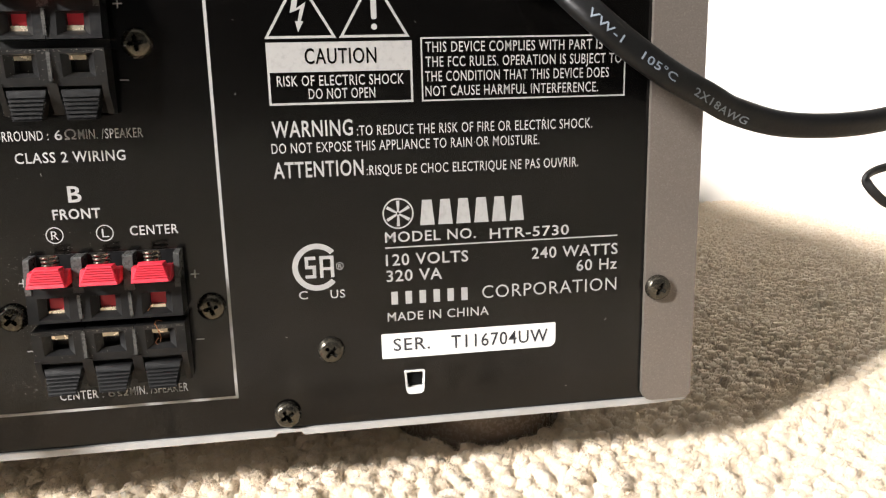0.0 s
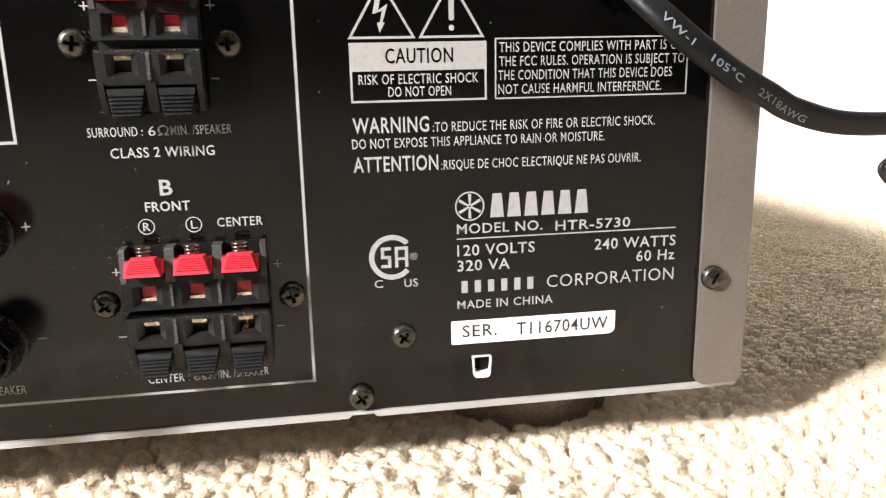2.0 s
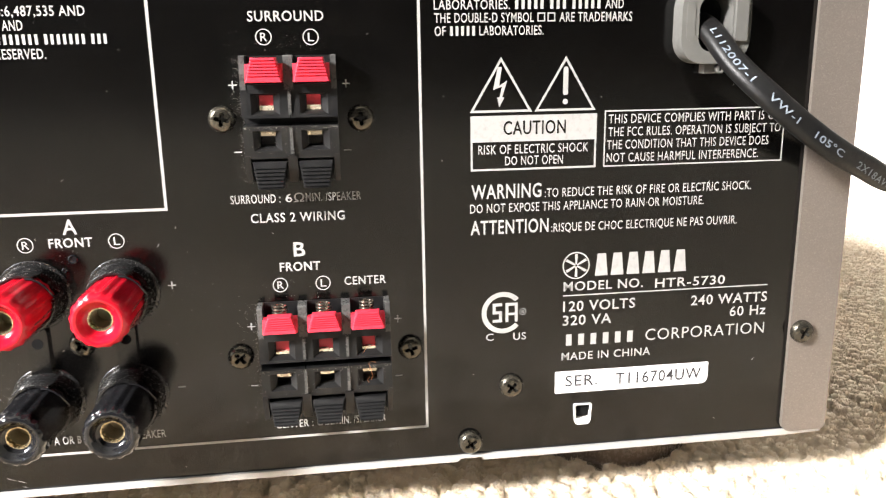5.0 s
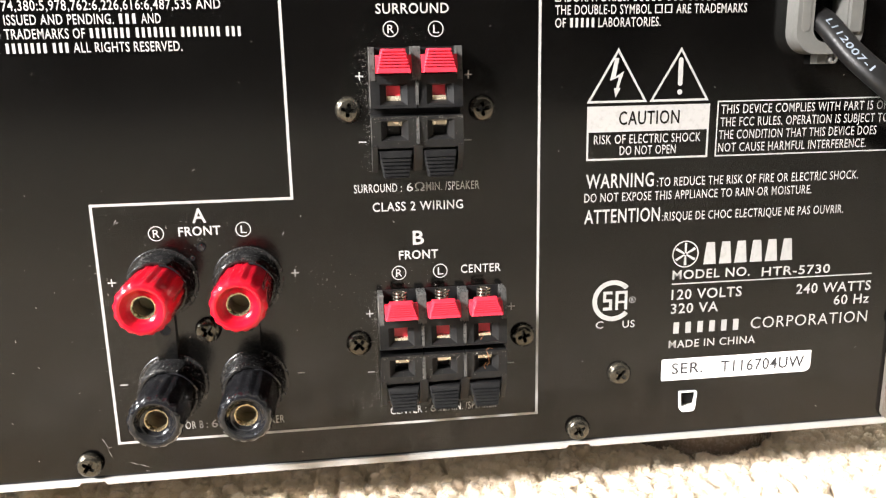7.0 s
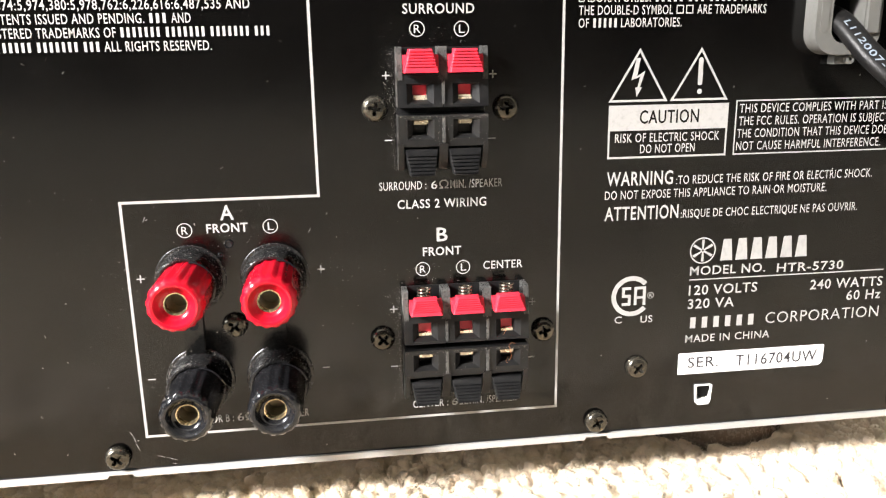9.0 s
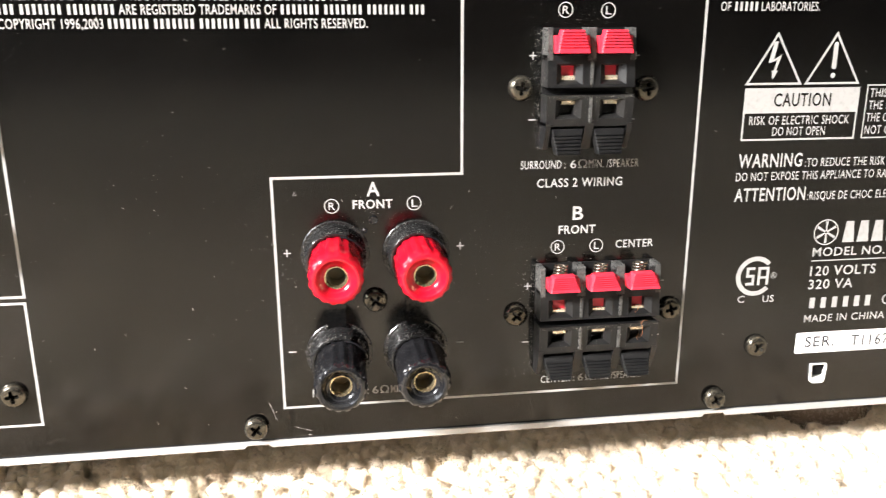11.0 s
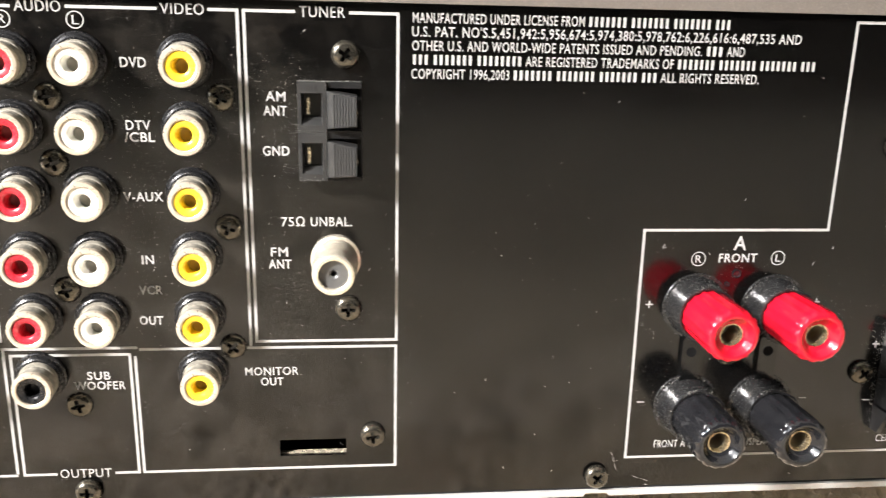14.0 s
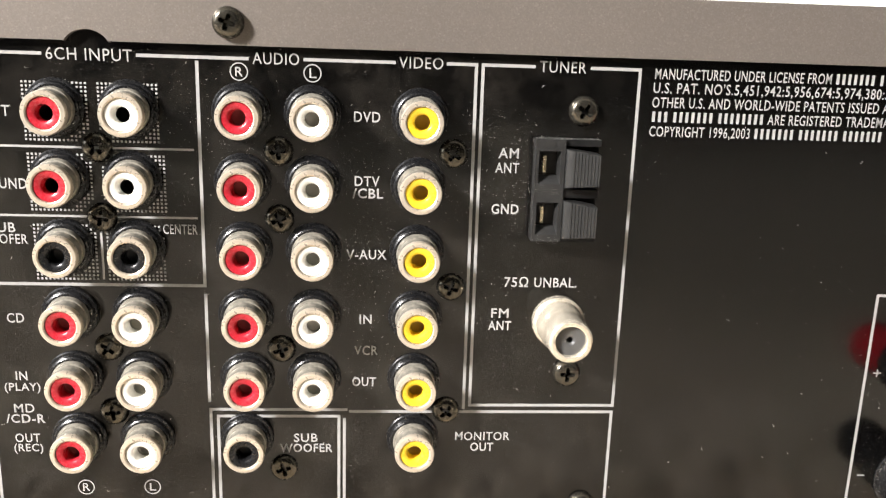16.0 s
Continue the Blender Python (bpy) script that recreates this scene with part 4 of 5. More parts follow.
def collar_dust(seed, amount):
    """Grey fluff that has settled on the upper edge of a collar."""
    rr = random.Random(seed)
    bm = bmesh.new()
    for k in range(amount):
        a = rr.gauss(1.9, 0.4)
        r = rr.uniform(6.05, 6.75)
        if k % 3 == 0:
            # caught along the flange
            a, r = rr.gauss(2.5, 0.7), rr.uniform(6.8, 7.5)
        p = Vector((r * math.cos(a), rr.uniform(-7.0, -1.0) if rr.random() < 0.4 else rr.uniform(-7.05, -6.4), r * math.sin(a)))
        if k % 3 == 0:
            p.y = rr.uniform(-0.75, -0.42)
        d = Vector((rr.gauss(0, 1), rr.gauss(0, 0.5), rr.gauss(0, 1) + 0.3)).normalized() * rr.uniform(0.12, 0.4)
        w = Vector((rr.gauss(0, 1), rr.gauss(0, 1), rr.gauss(0, 1))).normalized() * 0.03
        bm.faces.new([bm.verts.new(q * MM) for q in (p - w, p + w, p + d)])
    return bm


P_BASE, P_RED, P_BLACK, P_SLEEVE, P_SHANK, P_BORE, P_RIM = post_meshes()
for x, z, me, word in ((-82.9, 66.9, P_RED, "red"), (-64.8, 66.5, P_RED, "red"), (-82.8, 43.1, P_BLACK, "black"), (-65.1, 42.9, P_BLACK, "black")):
    post = rp("binding_post", me, None, "%s fluted speaker binding post" % word, at=(x, 0, z))
    part("collar", P_BASE, None, post, "black plastic collar")
    part("clamp_rim", P_RIM, None, post)
    part("sleeve", P_SLEEVE, None, post, "gold-plated socket sleeve")
    part("shank", P_SHANK, None, post)
    part("bore", P_BORE, None, post)
    part("dust", collar_dust(int(x * 10 + z), 360 if (word, x) == ("black", -82.8) else 190), MAT_FLUFF, post, "grey dust on the collar", smooth=False)
for x in (-83.2, -65.2):
    bm = bmesh.new()
    slab(bm, rounded(x - 2.1, x + 2.1, 49.0, 60.5, (0.2, 0.2, 2.0, 2.0)), -1.2, 0.0)
    bevelled(bm, 0.2, 1)
    web = rp("terminal_web", bm, MAT_WEB, "black plastic web between two posts")
    # the hole's shade is a near-black disc on the web
    bm = bmesh.new()
    lathe(bm, [(1.15, -1.24), (1.15, -1.32), (0.9, -1.32), (0.85, -1.24), (0, -1.23)], 20, x=x, z=56.4)
    part("peg_hole_shade", bm, MAT_HOLE_SHADE, web)
for x, z, r in ((-74.2, 74.4, 1.0), (-76.2, 72.0, 0.55)):
    bm = bmesh.new()
    lathe(bm, [(r, 0), (r, -0.3), (0.78 * r, -0.4), (0.7 * r, -0.2), (0, -0.15)], 20)
    rp("locating_pip", bm, MAT_BLACK, at=(x, 0, z))


# ---- cord bushing ----
bm = bmesh.new()
outer = rounded(55.8, 71.4, 112.3, 128.9, 5.0, 6)
inner = rounded(59.6, 67.2, 114.8, 126.4, 3.0, 6)
for y0, y1 in ((-4.6, 0.0),):
    o = [[bm.verts.new((x * MM, y * MM, z * MM)) for x, z in outer] for y in (y0, y1)]
    q = [[bm.verts.new((x * MM, y * MM, z * MM)) for x, z in inner] for y in (y0, y1 + 6)]
    n = len(outer)
    for k in range(n):
        j = (k + 1) % n
        bm.faces.new((o[0][k], o[0][j], o[1][j], o[1][k]))
        bm.faces.new((q[0][k], q[0][j], q[1][j], q[1][k]))
        bm.faces.new((o[0][k], q[0][k], q[0][j], o[0][j]))
bevelled(bm, 0.7, 3, 50)
box(bm, 62.3, 66.6, -2.6, 0.0, 110.2, 113.0)
lathe(bm, [(1.05, -2.6), (1.05, -3.6), (0.9, -3.8), (0.45, -3.8), (0.4, -3.0), (0, -3.0)], 16, x=65.5, z=111.2)
box(bm, 67.6, 70.3, -5.4, -4.5, 117.0, 127.0)
bush = rp("cord_bushing", bm, MAT_GREY, "grey plastic strain-relief bushing holding the power cord")
bm = bmesh.new()
slab(bm, rounded(56.8, 58.7, 117.2, 125.4, 0.8), -4.75, -4.55)
part("embossed_bar", bm, MAT_GREY, bush)
# near-black box painted for the shade in the bushing
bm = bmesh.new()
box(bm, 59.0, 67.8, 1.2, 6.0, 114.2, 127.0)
part("hole_shade", bm, MAT_HOLE_SHADE, bush, smooth=False)

# ---- nylon peg in its square hole ----
bm = bmesh.new()
o = [(37.65 + (x - 37.65) * (0.84 + 0.16 * (z - 27.5) / 5.5), z) for x, z in rounded(35.4, 39.9, 27.7, 32.95, (1.0, 1.0, 0.3, 0.3), 3)]
i = [(37.75 + (x - 37.75) * (0.88 + 0.12 * (z - 28.9) / 3.6), z) for x, z in rounded(35.9, 39.5, 29.1, 32.65, (0.3, 0.3, 0.3, 0.3), 3)]
ov = [[bm.verts.new((x * MM, y * MM, z * MM)) for x, z in o] for y in (-0.7, 0.0)]
iv = [[bm.verts.new((x * MM, y * MM, z * MM)) for x, z in i] for y in (-0.55, 3.5)]
for k in range(len(o)):
    j = (k + 1) % len(o)
    bm.faces.new((ov[0][k], ov[0][j], ov[1][j], ov[1][k]))
    bm.faces.new((ov[0][k], iv[0][k], iv[0][j], ov[0][j]))
    bm.faces.new((iv[0][k], iv[0][j], iv[1][j], iv[1][k]))
bm.faces.new(iv[1])
peg = rp("support_peg", bm, MAT_PEG, "white nylon circuit-board peg in a square hole")
# near-black box painted for the shade in the peg's hole
bm = bmesh.new()
box(bm, 36.15, 39.35, 0.25, 3.0, 29.6, 32.45)
part("hole_shade", bm, MAT_HOLE_SHADE, peg, smooth=False)
# the shelf seen in the long slot
bm = bmesh.new()
box(bm, -178, -157, 1.1, 2.2, 31.0, 33.0)
rp("inner_shelf", bm, MAT_SOCKET, "pale metal ledge inside the slot", smooth=False)
# added near-black sheet stands in for the shade inside the case
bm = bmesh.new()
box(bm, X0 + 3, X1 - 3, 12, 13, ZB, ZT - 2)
rp("inner_shade_sheet", bm, MAT_HOLE_SHADE, "near-black sheet standing in for the shade inside the case", smooth=False)


# ---- printing on the back plate ----
W = 0.6
border(panel, [[(-54.35, 84.25), (-54.35, 128.25)], [(-54.35, 128.25), (-35.2, 128.25)], [(-18.9, 128.25), (0, 128.25)], [(0, 128.25), (0, 30)], [(0, 30), (-96, 30)], [(-96, 30), (-96, 84.25)], [(-96, 84.25), (-54.35, 84.25)]], W)
border(panel, [[(-179.1, 127.75), (-169.6, 127.75)], [(-158.6, 127.75), (-149.4, 127.75)], [(-149.4, 127.75), (-149.4, 60.0)], [(-149.4, 60.0), (-179.1, 60.0)], [(-179.1, 60.0), (-179.1, 127.75)]], W)
border(panel, [[(-265.8 - 30, 127.4), (-258.8, 127.4)], [(-241.7, 127.55), (-222.3, 127.55)], [(-211.8, 127.7), (-195.6, 127.7)], [(-185.6, 127.75), (-180.35, 127.75)], [(-180.35, 127.75), (-180.35, 58.75)]], W)
border(panel, [[(-231.3, 127.2), (-231.3, 84.6)], [(-231.3, 84.6), (-296, 84.6)]], W)
border(panel, [[(-231.25, 83.3), (-231.25, 60.2)]], W)
border(panel, [[(-203.3, 58.55), (-149.5, 58.55)], [(-149.5, 58.55), (-149.5, 29.8)], [(-149.5, 29.8), (-204.5, 29.8)], [(-204.5, 29.8), (-204.5, 57.4)]], W)
border(panel, [[(-231.1, 29.8), (-231.1, 58.95)], [(-231.1, 58.95), (-204.2, 58.95)]], W)
border(panel, [[(-223.2, 29.8), (-229.7, 29.8)], [(-229.7, 29.8), (-229.7, 57.5)], [(-229.7, 57.5), (-205.6, 57.5)], [(-205.6, 57.5), (-205.6, 29.8)], [(-205.6, 29.8), (-210.4, 29.8)]], W)
border(panel, [[(-231.4, 29.75), (-244.6, 29.75)]], W)
border(panel, [[(-296, 110.75), (-232.6, 110.75)]], 0.42)
border(panel, [[(-296, 97.85), (-232.4, 97.85)]], 0.42)
border(panel, [[(-250.2, 95.0), (-250.2, 85.4)]], 0.42)
border(panel, [[(-273.2, 83.5), (-273.2, 29.8)]], W)

S = 2.1
# heading words
for word, a, b, z, cap, wt in (
        ("SPEAKERS", -34.2, -20.0, 128.1, 2.0, -0.008), ("TUNER", -168.5, -159.7, 127.8, 2.05, -0.008), ("VIDEO", -194.7, -186.5, 127.75, 2.05, -0.008),
        ("AUDIO", -221.3, -212.9, 127.7, 2.05, -0.008), ("6CH INPUT", -257.8, -242.7, 127.45, 2.1, -0.008), ("OUTPUT", -222.3, -211.5, 29.9, 2.05, -0.008),
        ("SURROUND", -34.9, -19.6, 123.2, 2.05, 0.003), ("CLASS 2 WIRING", -37.1, -17.1, 81.5, 2.0, 0.002), ("FRONT", -31.7, -22.9, 70.45, 2.0, 0.012),
        ("CENTER", -17.8, -8.6, 66.6, 1.9, 0.002), ("B", -28.5, -26.0, 74.3, 3.2, 0.008), ("A", -75.6, -72.7, 81.3, 3.2, 0.008), ("FRONT", -78.7, -69.9, 77.95, 2.0, 0.012),
        ("DVD", -202.9, -198.0, 117.65, 1.95, 0.002), ("DTV", -202.7, -198.0, 105.6, 1.9, 0.002), ("/CBL", -203.1, -197.3, 103.25, 1.9, 0.010),
        ("V-AUX", -204.2, -196.5, 91.3, 1.9, 0.002), ("IN", -201.6, -199.2, 78.15, 1.9, 0.002), ("VCR", -202.6, -197.9, 71.65, 1.9, 0.004), ("OUT", -203.0, -198.2, 65.0, 1.9, 0.010),
        ("SUB", -214.7, -209.9, 52.75, 1.85, 0.008), ("WOOFER", -217.5, -206.9, 50.5, 1.85, 0.008), ("MONITOR", -181.8, -170.5, 53.1, 1.85, 0.002), ("OUT", -178.6, -173.8, 50.7, 1.85, 0.010),
        ("AM", -175.5, -171.6, 111.55, 1.95, 0.002), ("ANT", -176.0, -171.4, 108.75, 1.95, 0.002), ("GND", -176.4, -171.1, 100.75, 1.95, 0.010),
        ("UNBAL.", -167.2, -158.7, 86.15, 1.95, 0.002), ("75\u03a9", -173.2, -168.4, 86.15, 1.95, 0.002), ("FM", -175.5, -172.0, 79.7, 1.95, 0.002), ("ANT", -176.0, -171.4, 77.1, 1.95, 0.010),
        ("CENTER", -238.7, -232.3, 95.65, 1.9, 0.002), ("FRONT", -273.0, -265.0, 117.1, 1.95, 0.004), ("SURROUND", -275.6, -263.0, 103.8, 1.95, 0.004),
        ("SUB", -270.4, -265.8, 95.5, 1.85, 0.002), ("WOOFER", -273.0, -263.7, 93.3, 1.85, 0.002), ("CD", -268.9, -265.7, 77.75, 1.9, 0.002), ("IN", -268.3, -266.1, 65.9, 1.8, 0.010),
        ("(PLAY)", -270.6, -263.8, 63.6, 1.65, 0.006), ("MD", -269.2, -265.3, 59.1, 1.85, 0.002), ("/CD-R", -270.9, -263.4, 56.9, 1.85, 0.010),
        ("OUT", -269.5, -264.7, 52.75, 1.85, 0.002), ("(REC)", -269.9, -264.3, 50.65, 1.65, 0.006), ("AUDIO", -256.0, -245.6, 29.75, 2.05, -0.008)):
    text_line(panel, word, a, b, z, cap, wt + 0.007)
# ratings under the terminals
for pieces in (((("SURROUND :", -41.0, -30.6), ("6\u03a9", -29.5, -25.6), ("MIN. /SPEAKER", -25.2, -13.4)), 85.7),
               ((("CENTER :", -34.8, -26.4), ("6\u03a9", -25.5, -21.6), ("MIN. /SPEAKER", -21.2, -9.7)), 33.2),
               ((("FRONT A OR B :", -89.4, -76.4), ("6\u03a9", -75.5, -71.6), ("MIN. /SPEAKER", -71.2, -59.2)), 33.2)):
    for word, a, b in pieces[0]:
        text_line(panel, word, a, b, pieces[1], 1.85, 0.004)
for letter, x, z in (("R", -31.9, 119.1), ("L", -22.4, 119.0), ("R", -31.8, 66.4), ("L", -22.5, 66.4), ("R", -83.3, 77.75), ("L", -65.1, 77.9), ("R", -223.8, 125.2), ("L", -210.5, 125.3), ("R", -256.5, 41.9), ("L", -243.35, 41.9)):
    circled(panel, letter, x, z)
for x, z in ((-38.8, 109.6), (-15.6, 109.5), (-38.7, 57.2), (-6.2, 57.1), (-93.5, 67.4), (-54.7, 67.6)):
    bm = bmesh.new()
    add_rect(bm, x - 0.85, x + 0.85, z - 0.13, z + 0.13)
    add_rect(bm, x - 0.13, x + 0.13, z + 0.13, z + 0.85)
    add_rect(bm, x - 0.13, x + 0.13, z - 0.85, z - 0.13)
    pp("plus_sign", bm, MAT_PRINT, smooth=False)
for x, z in ((-38.7, 95.8), (-15.8, 95.6), (-38.9, 43.2), (-6.3, 43.3), (-93.5, 43.9), (-54.7, 44.1)):
    bm = bmesh.new()
    add_rect(bm, x - 0.8, x + 0.8, z - 0.14, z + 0.14)
    pp("minus_sign", bm, MAT_PRINT, smooth=False)

# licence notes; trade names stand as plain blocks
for line, a, b, z in (
        ("MANUFACTURED UNDER LICENSE FROM |nnnnnnn nnnnnnn nnnnnnn nnn|", -146.5, -81.5, 127.15),
        ("U.S. PAT. NO'S.5,451,942:5,956,674:5,974,380:5,978,762:6,226,616:6,487,535 AND", -146.6, -66.1, 124.55),
        ("OTHER U.S. AND WORLD-WIDE PATENTS ISSUED AND PENDING. |nnn| AND", -146.6, -78.0, 121.85),
        ("|nnn nnnnnnn nnnnnnnn| ARE REGISTERED TRADEMARKS OF |nnnnnnn nnnnnnn nnnnnnn nnn|", -146.7, -62.2, 119.15),
        ("COPYRIGHT 1996,2003 |nnnnnnn nnnnnnn nnnnnnn nnn| ALL RIGHTS RESERVED.", -146.7, -74.3, 116.4),
        ("MANUFACTURED UNDER LICENSE FROM |nnnnn|", 3.4, 45.8, 127.8),
        ("LABORATORIES. |nnnnn nnn nnnnn| AND", 3.2, 44.4, 125.15),
        ("THE DOUBLE-D SYMBOL", 3.3, 24.6, 122.5), ("ARE TRADEMARKS", 30.2, 46.4, 122.5), ("OF |nnnnn| LABORATORIES.", 3.3, 26.8, 119.85)):
    text_line(panel, line, a, b, z, 1.95, 0.008)
for x in (25.4, 27.6):
    bm = bmesh.new()
    for r in ((x, x + 1.7, 123.2, 123.45), (x, x + 1.7, 121.6, 121.85), (x, x + 0.25, 121.85, 123.2), (x + 1.45, x + 1.7, 121.85, 123.2)):
        add_rect(bm, *r)
    pp("double_box_sign", bm, MAT_PRINT, smooth=False)

# caution panel
for mid, kind in ((17.55, "bolt"), (31.9, "mark")):
    bm = bmesh.new()
    zb, zt, hw = 102.7, 114.45, 6.9
    o = [(mid - hw, zb), (mid + hw, zb), (mid, zt)]
    q = [(mid - hw + 0.86, zb + 0.5), (mid + hw - 0.86, zb + 0.5), (mid, zt - 1.0)]
    ov = [bm.verts.new((x * MM, PRINT_FRONT * MM, z * MM)) for x, z in o]
    qv = [bm.verts.new((x * MM, PRINT_FRONT * MM, z * MM)) for x, z in q]
    for k in range(3):
        bm.faces.new((ov[k], ov[(k + 1) % 3], qv[(k + 1) % 3], qv[k]))
    if kind == "mark":
        bm.faces.new([bm.verts.new((x * MM, PRINT_FRONT * MM, z * MM)) for x, z in rounded(mid - 0.55, mid + 0.55, 106.1, 112.2, (0.4, 0.4, 0.54, 0.54))])
        bm.faces.new([bm.verts.new(((mid + 0.6 * math.cos(a)) * MM, PRINT_FRONT * MM, (104.7 + 0.6 * math.sin(a)) * MM)) for a in (2 * math.pi * k / 16 for k in range(16))])
    else:
        for shape in ([(0.2, 112.3), (-0.75, 112.3), (-1.75, 107.5), (-0.55, 107.9)], [(-1.75, 107.5), (1.35, 109.5), (1.1, 108.6), (-0.55, 107.9)],
                      [(1.35, 109.5), (1.1, 108.6), (0.1, 105.4), (-0.4, 105.55), (0.2, 108.2)], [(0.75, 105.9), (-0.4, 103.8), (-0.85, 105.9)]):
            bm.faces.new([bm.verts.new(((mid + x) * MM, (PRINT_FRONT - 0.003 * len(bm.faces)) * MM, z * MM)) for x, z in shape])
    pp("warning_triangle", bm, MAT_PRINT, smooth=False)
bm = bmesh.new()
for r in ((10.8, 39.2, 96.3, 102.0), (10.8, 11.25, 90.0, 96.3), (38.75, 39.2, 90.0, 96.3), (11.25, 38.75, 90.0, 90.45)):
    add_rect(bm, *r)
pp("caution_box", bm, MAT_PRINT, "white printed caution box", smooth=False)
text_line(panel, "CAUTION", 18.1, 32.1, 99.3, 2.95, 0.008, MAT_PANEL, PRINT_FRONT - 0.06)
text_line(panel, "RISK OF ELECTRIC SHOCK", 12.5, 37.4, 94.65, 2.0, 0.006)
text_line(panel, "DO NOT OPEN", 18.5, 31.6, 92.1, 2.0, 0.006)
border(panel, [[(41.1, 90.2), (41.1, 102.4)], [(41.1, 102.4), (83.6, 102.4)], [(83.6, 102.4), (83.6, 90.2)], [(83.6, 90.2), (41.1, 90.2)]], 0.32)
for line, a, b, z in (("THIS DEVICE COMPLIES WITH PART I5 OF", 41.9, 82.2, 100.65), ("THE FCC RULES. OPERATION IS SUBJECT TO", 41.9, 82.9, 97.8), ("THE CONDITION THAT THIS DEVICE DOES", 41.7, 80.2, 94.95), ("NOT CAUSE HARMFUL INTERFERENCE.", 41.7, 77.9, 92.05)):
    text_line(panel, line, a, b, z, 2.0, 0.004)
text_line(panel, "WARNING", 10.9, 26.8, 85.35, 3.2, 0.012)
text_line(panel, ":TO REDUCE THE RISK OF FIRE OR ELECTRIC SHOCK.", 27.6, 76.8, 84.65, 2.0, 0.004)
text_line(panel, "DO NOT EXPOSE THIS APPLIANCE TO RAIN OR MOISTURE.", 10.6, 65.4, 81.6, 2.0, 0.004)
text_line(panel, "ATTENTION", 10.7, 28.6, 77.25, 3.2, 0.012)
text_line(panel, ":RISQUE DE CHOC ELECTRIQUE NE PAS OUVRIR.", 29.2, 73.9, 76.6, 2.0, 0.004)

# maker's marks as plain shapes, and the rating lines
bm = bmesh.new()
add_ring(bm, 35.3, 67.4, 3.25, 0.32)
for k in range(6):
    a = radians(30 + 60 * k)
    c, s = math.cos(a), math.sin(a)
    bm.faces.new([bm.verts.new(((35.3 + u * c - w * s) * MM, (PRINT_FRONT - 0.004 * k) * MM, (67.4 + u * s + w * c) * MM)) for u, w in ((0.25, -0.2), (2.7, -0.34), (2.7, 0.34), (0.25, 0.2))])
pp("maker_emblem", bm, MAT_PRINT, "round white printed emblem", smooth=False)
for k in range(6):
    x = 39.6 + 3.83 * k
    bm = bmesh.new()
    bm.faces.new([bm.verts.new((q * MM, PRINT_FRONT * MM, z * MM)) for q, z in ((x + 0.2, 64.7), (x + 3.3, 64.7), (x + 2.75, 70.0), (x + 0.75, 70.0))])
    pp("wordmark_block", bm, MAT_PRINT, smooth=False)
text_line(panel, "MODEL NO.", 32.4, 51.6, 62.45, 2.2, 0.010)
text_line(panel, "HTR-5730", 54.6, 72.0, 62.1, 2.2, 0.010)
border(panel, [[(32.5, 60.25), (82.8, 60.25)]], 0.3)
text_line(panel, "120 VOLTS", 32.4, 49.9, 57.6, 2.45, 0.010)
text_line(panel, "240 WATTS", 63.8, 83.1, 57.3, 2.45, 0.010)
text_line(panel, "320 VA", 32.4, 44.2, 54.15, 2.45, 0.010)
text_line(panel, "60 Hz", 73.8, 83.0, 54.0, 2.45, 0.010)
for k in range(6):
    x = 32.7 + 3.0 * k
    bm = bmesh.new()
    add_rect(bm, x + 0.55, x + 1.95, 47.9, 50.7)
    pp("wordmark_block", bm, MAT_PRINT, smooth=False)
text_line(panel, "CORPORATION", 52.8, 83.0, 49.4, 2.8, -0.004)
text_line(panel, "MADE IN CHINA", 32.3, 54.2, 45.2, 1.9, 0.006)
bm = bmesh.new()
add_ring(bm, 18.1, 57.0, 5.0, 1.15, 36, a0=42, a1=318)
for x0, x1, z0, z1 in ((15.7, 17.9, 58.6, 59.3), (15.7, 16.4, 57.4, 58.6), (15.7, 17.9, 56.7, 57.4), (17.2, 17.9, 55.4, 56.7), (15.7, 17.9, 54.7, 55.4), (18.7, 19.4, 54.7, 59.3), (20.9, 21.6, 54.7, 59.3), (19.4, 20.9, 58.6, 59.3), (19.4, 20.9, 56.3, 56.9)):
    add_rect(bm, x0, x1, z0, z1)
pp("approval_mark", bm, MAT_PRINT, "round white printed approval mark", smooth=False)
bm = bmesh.new()
add_ring(bm, 22.8, 57.0, 0.8, 0.12, 16)
add_text(bm, "R", 22.5, 23.15, 57.0, 0.8)
pp("registered_sign", bm, MAT_PRINT, smooth=False)
text_line(panel, "C", 14.1, 15.9, 51.2, 1.75, 0.006)
text_line(panel, "US", 20.6, 23.6, 51.05, 1.75, 0.006)
bm = bmesh.new()
slab(bm, rounded(30.8, 69.2, 35.9, 41.45, (0.3, 1.6, 0.3, 0.3), 4), -0.12, 0.0)
sticker = pp("serial_label", bm, MAT_LABEL, "white paper serial sticker", smooth=False)
text_line(sticker, "SER.", 33.3, 41.2, 38.95, 2.75, 0.004, MAT_INK, -0.17)
text_line(sticker, "T116704UW", 45.8, 67.4, 38.7, 2.9, 0.004, MAT_INK, -0.17)

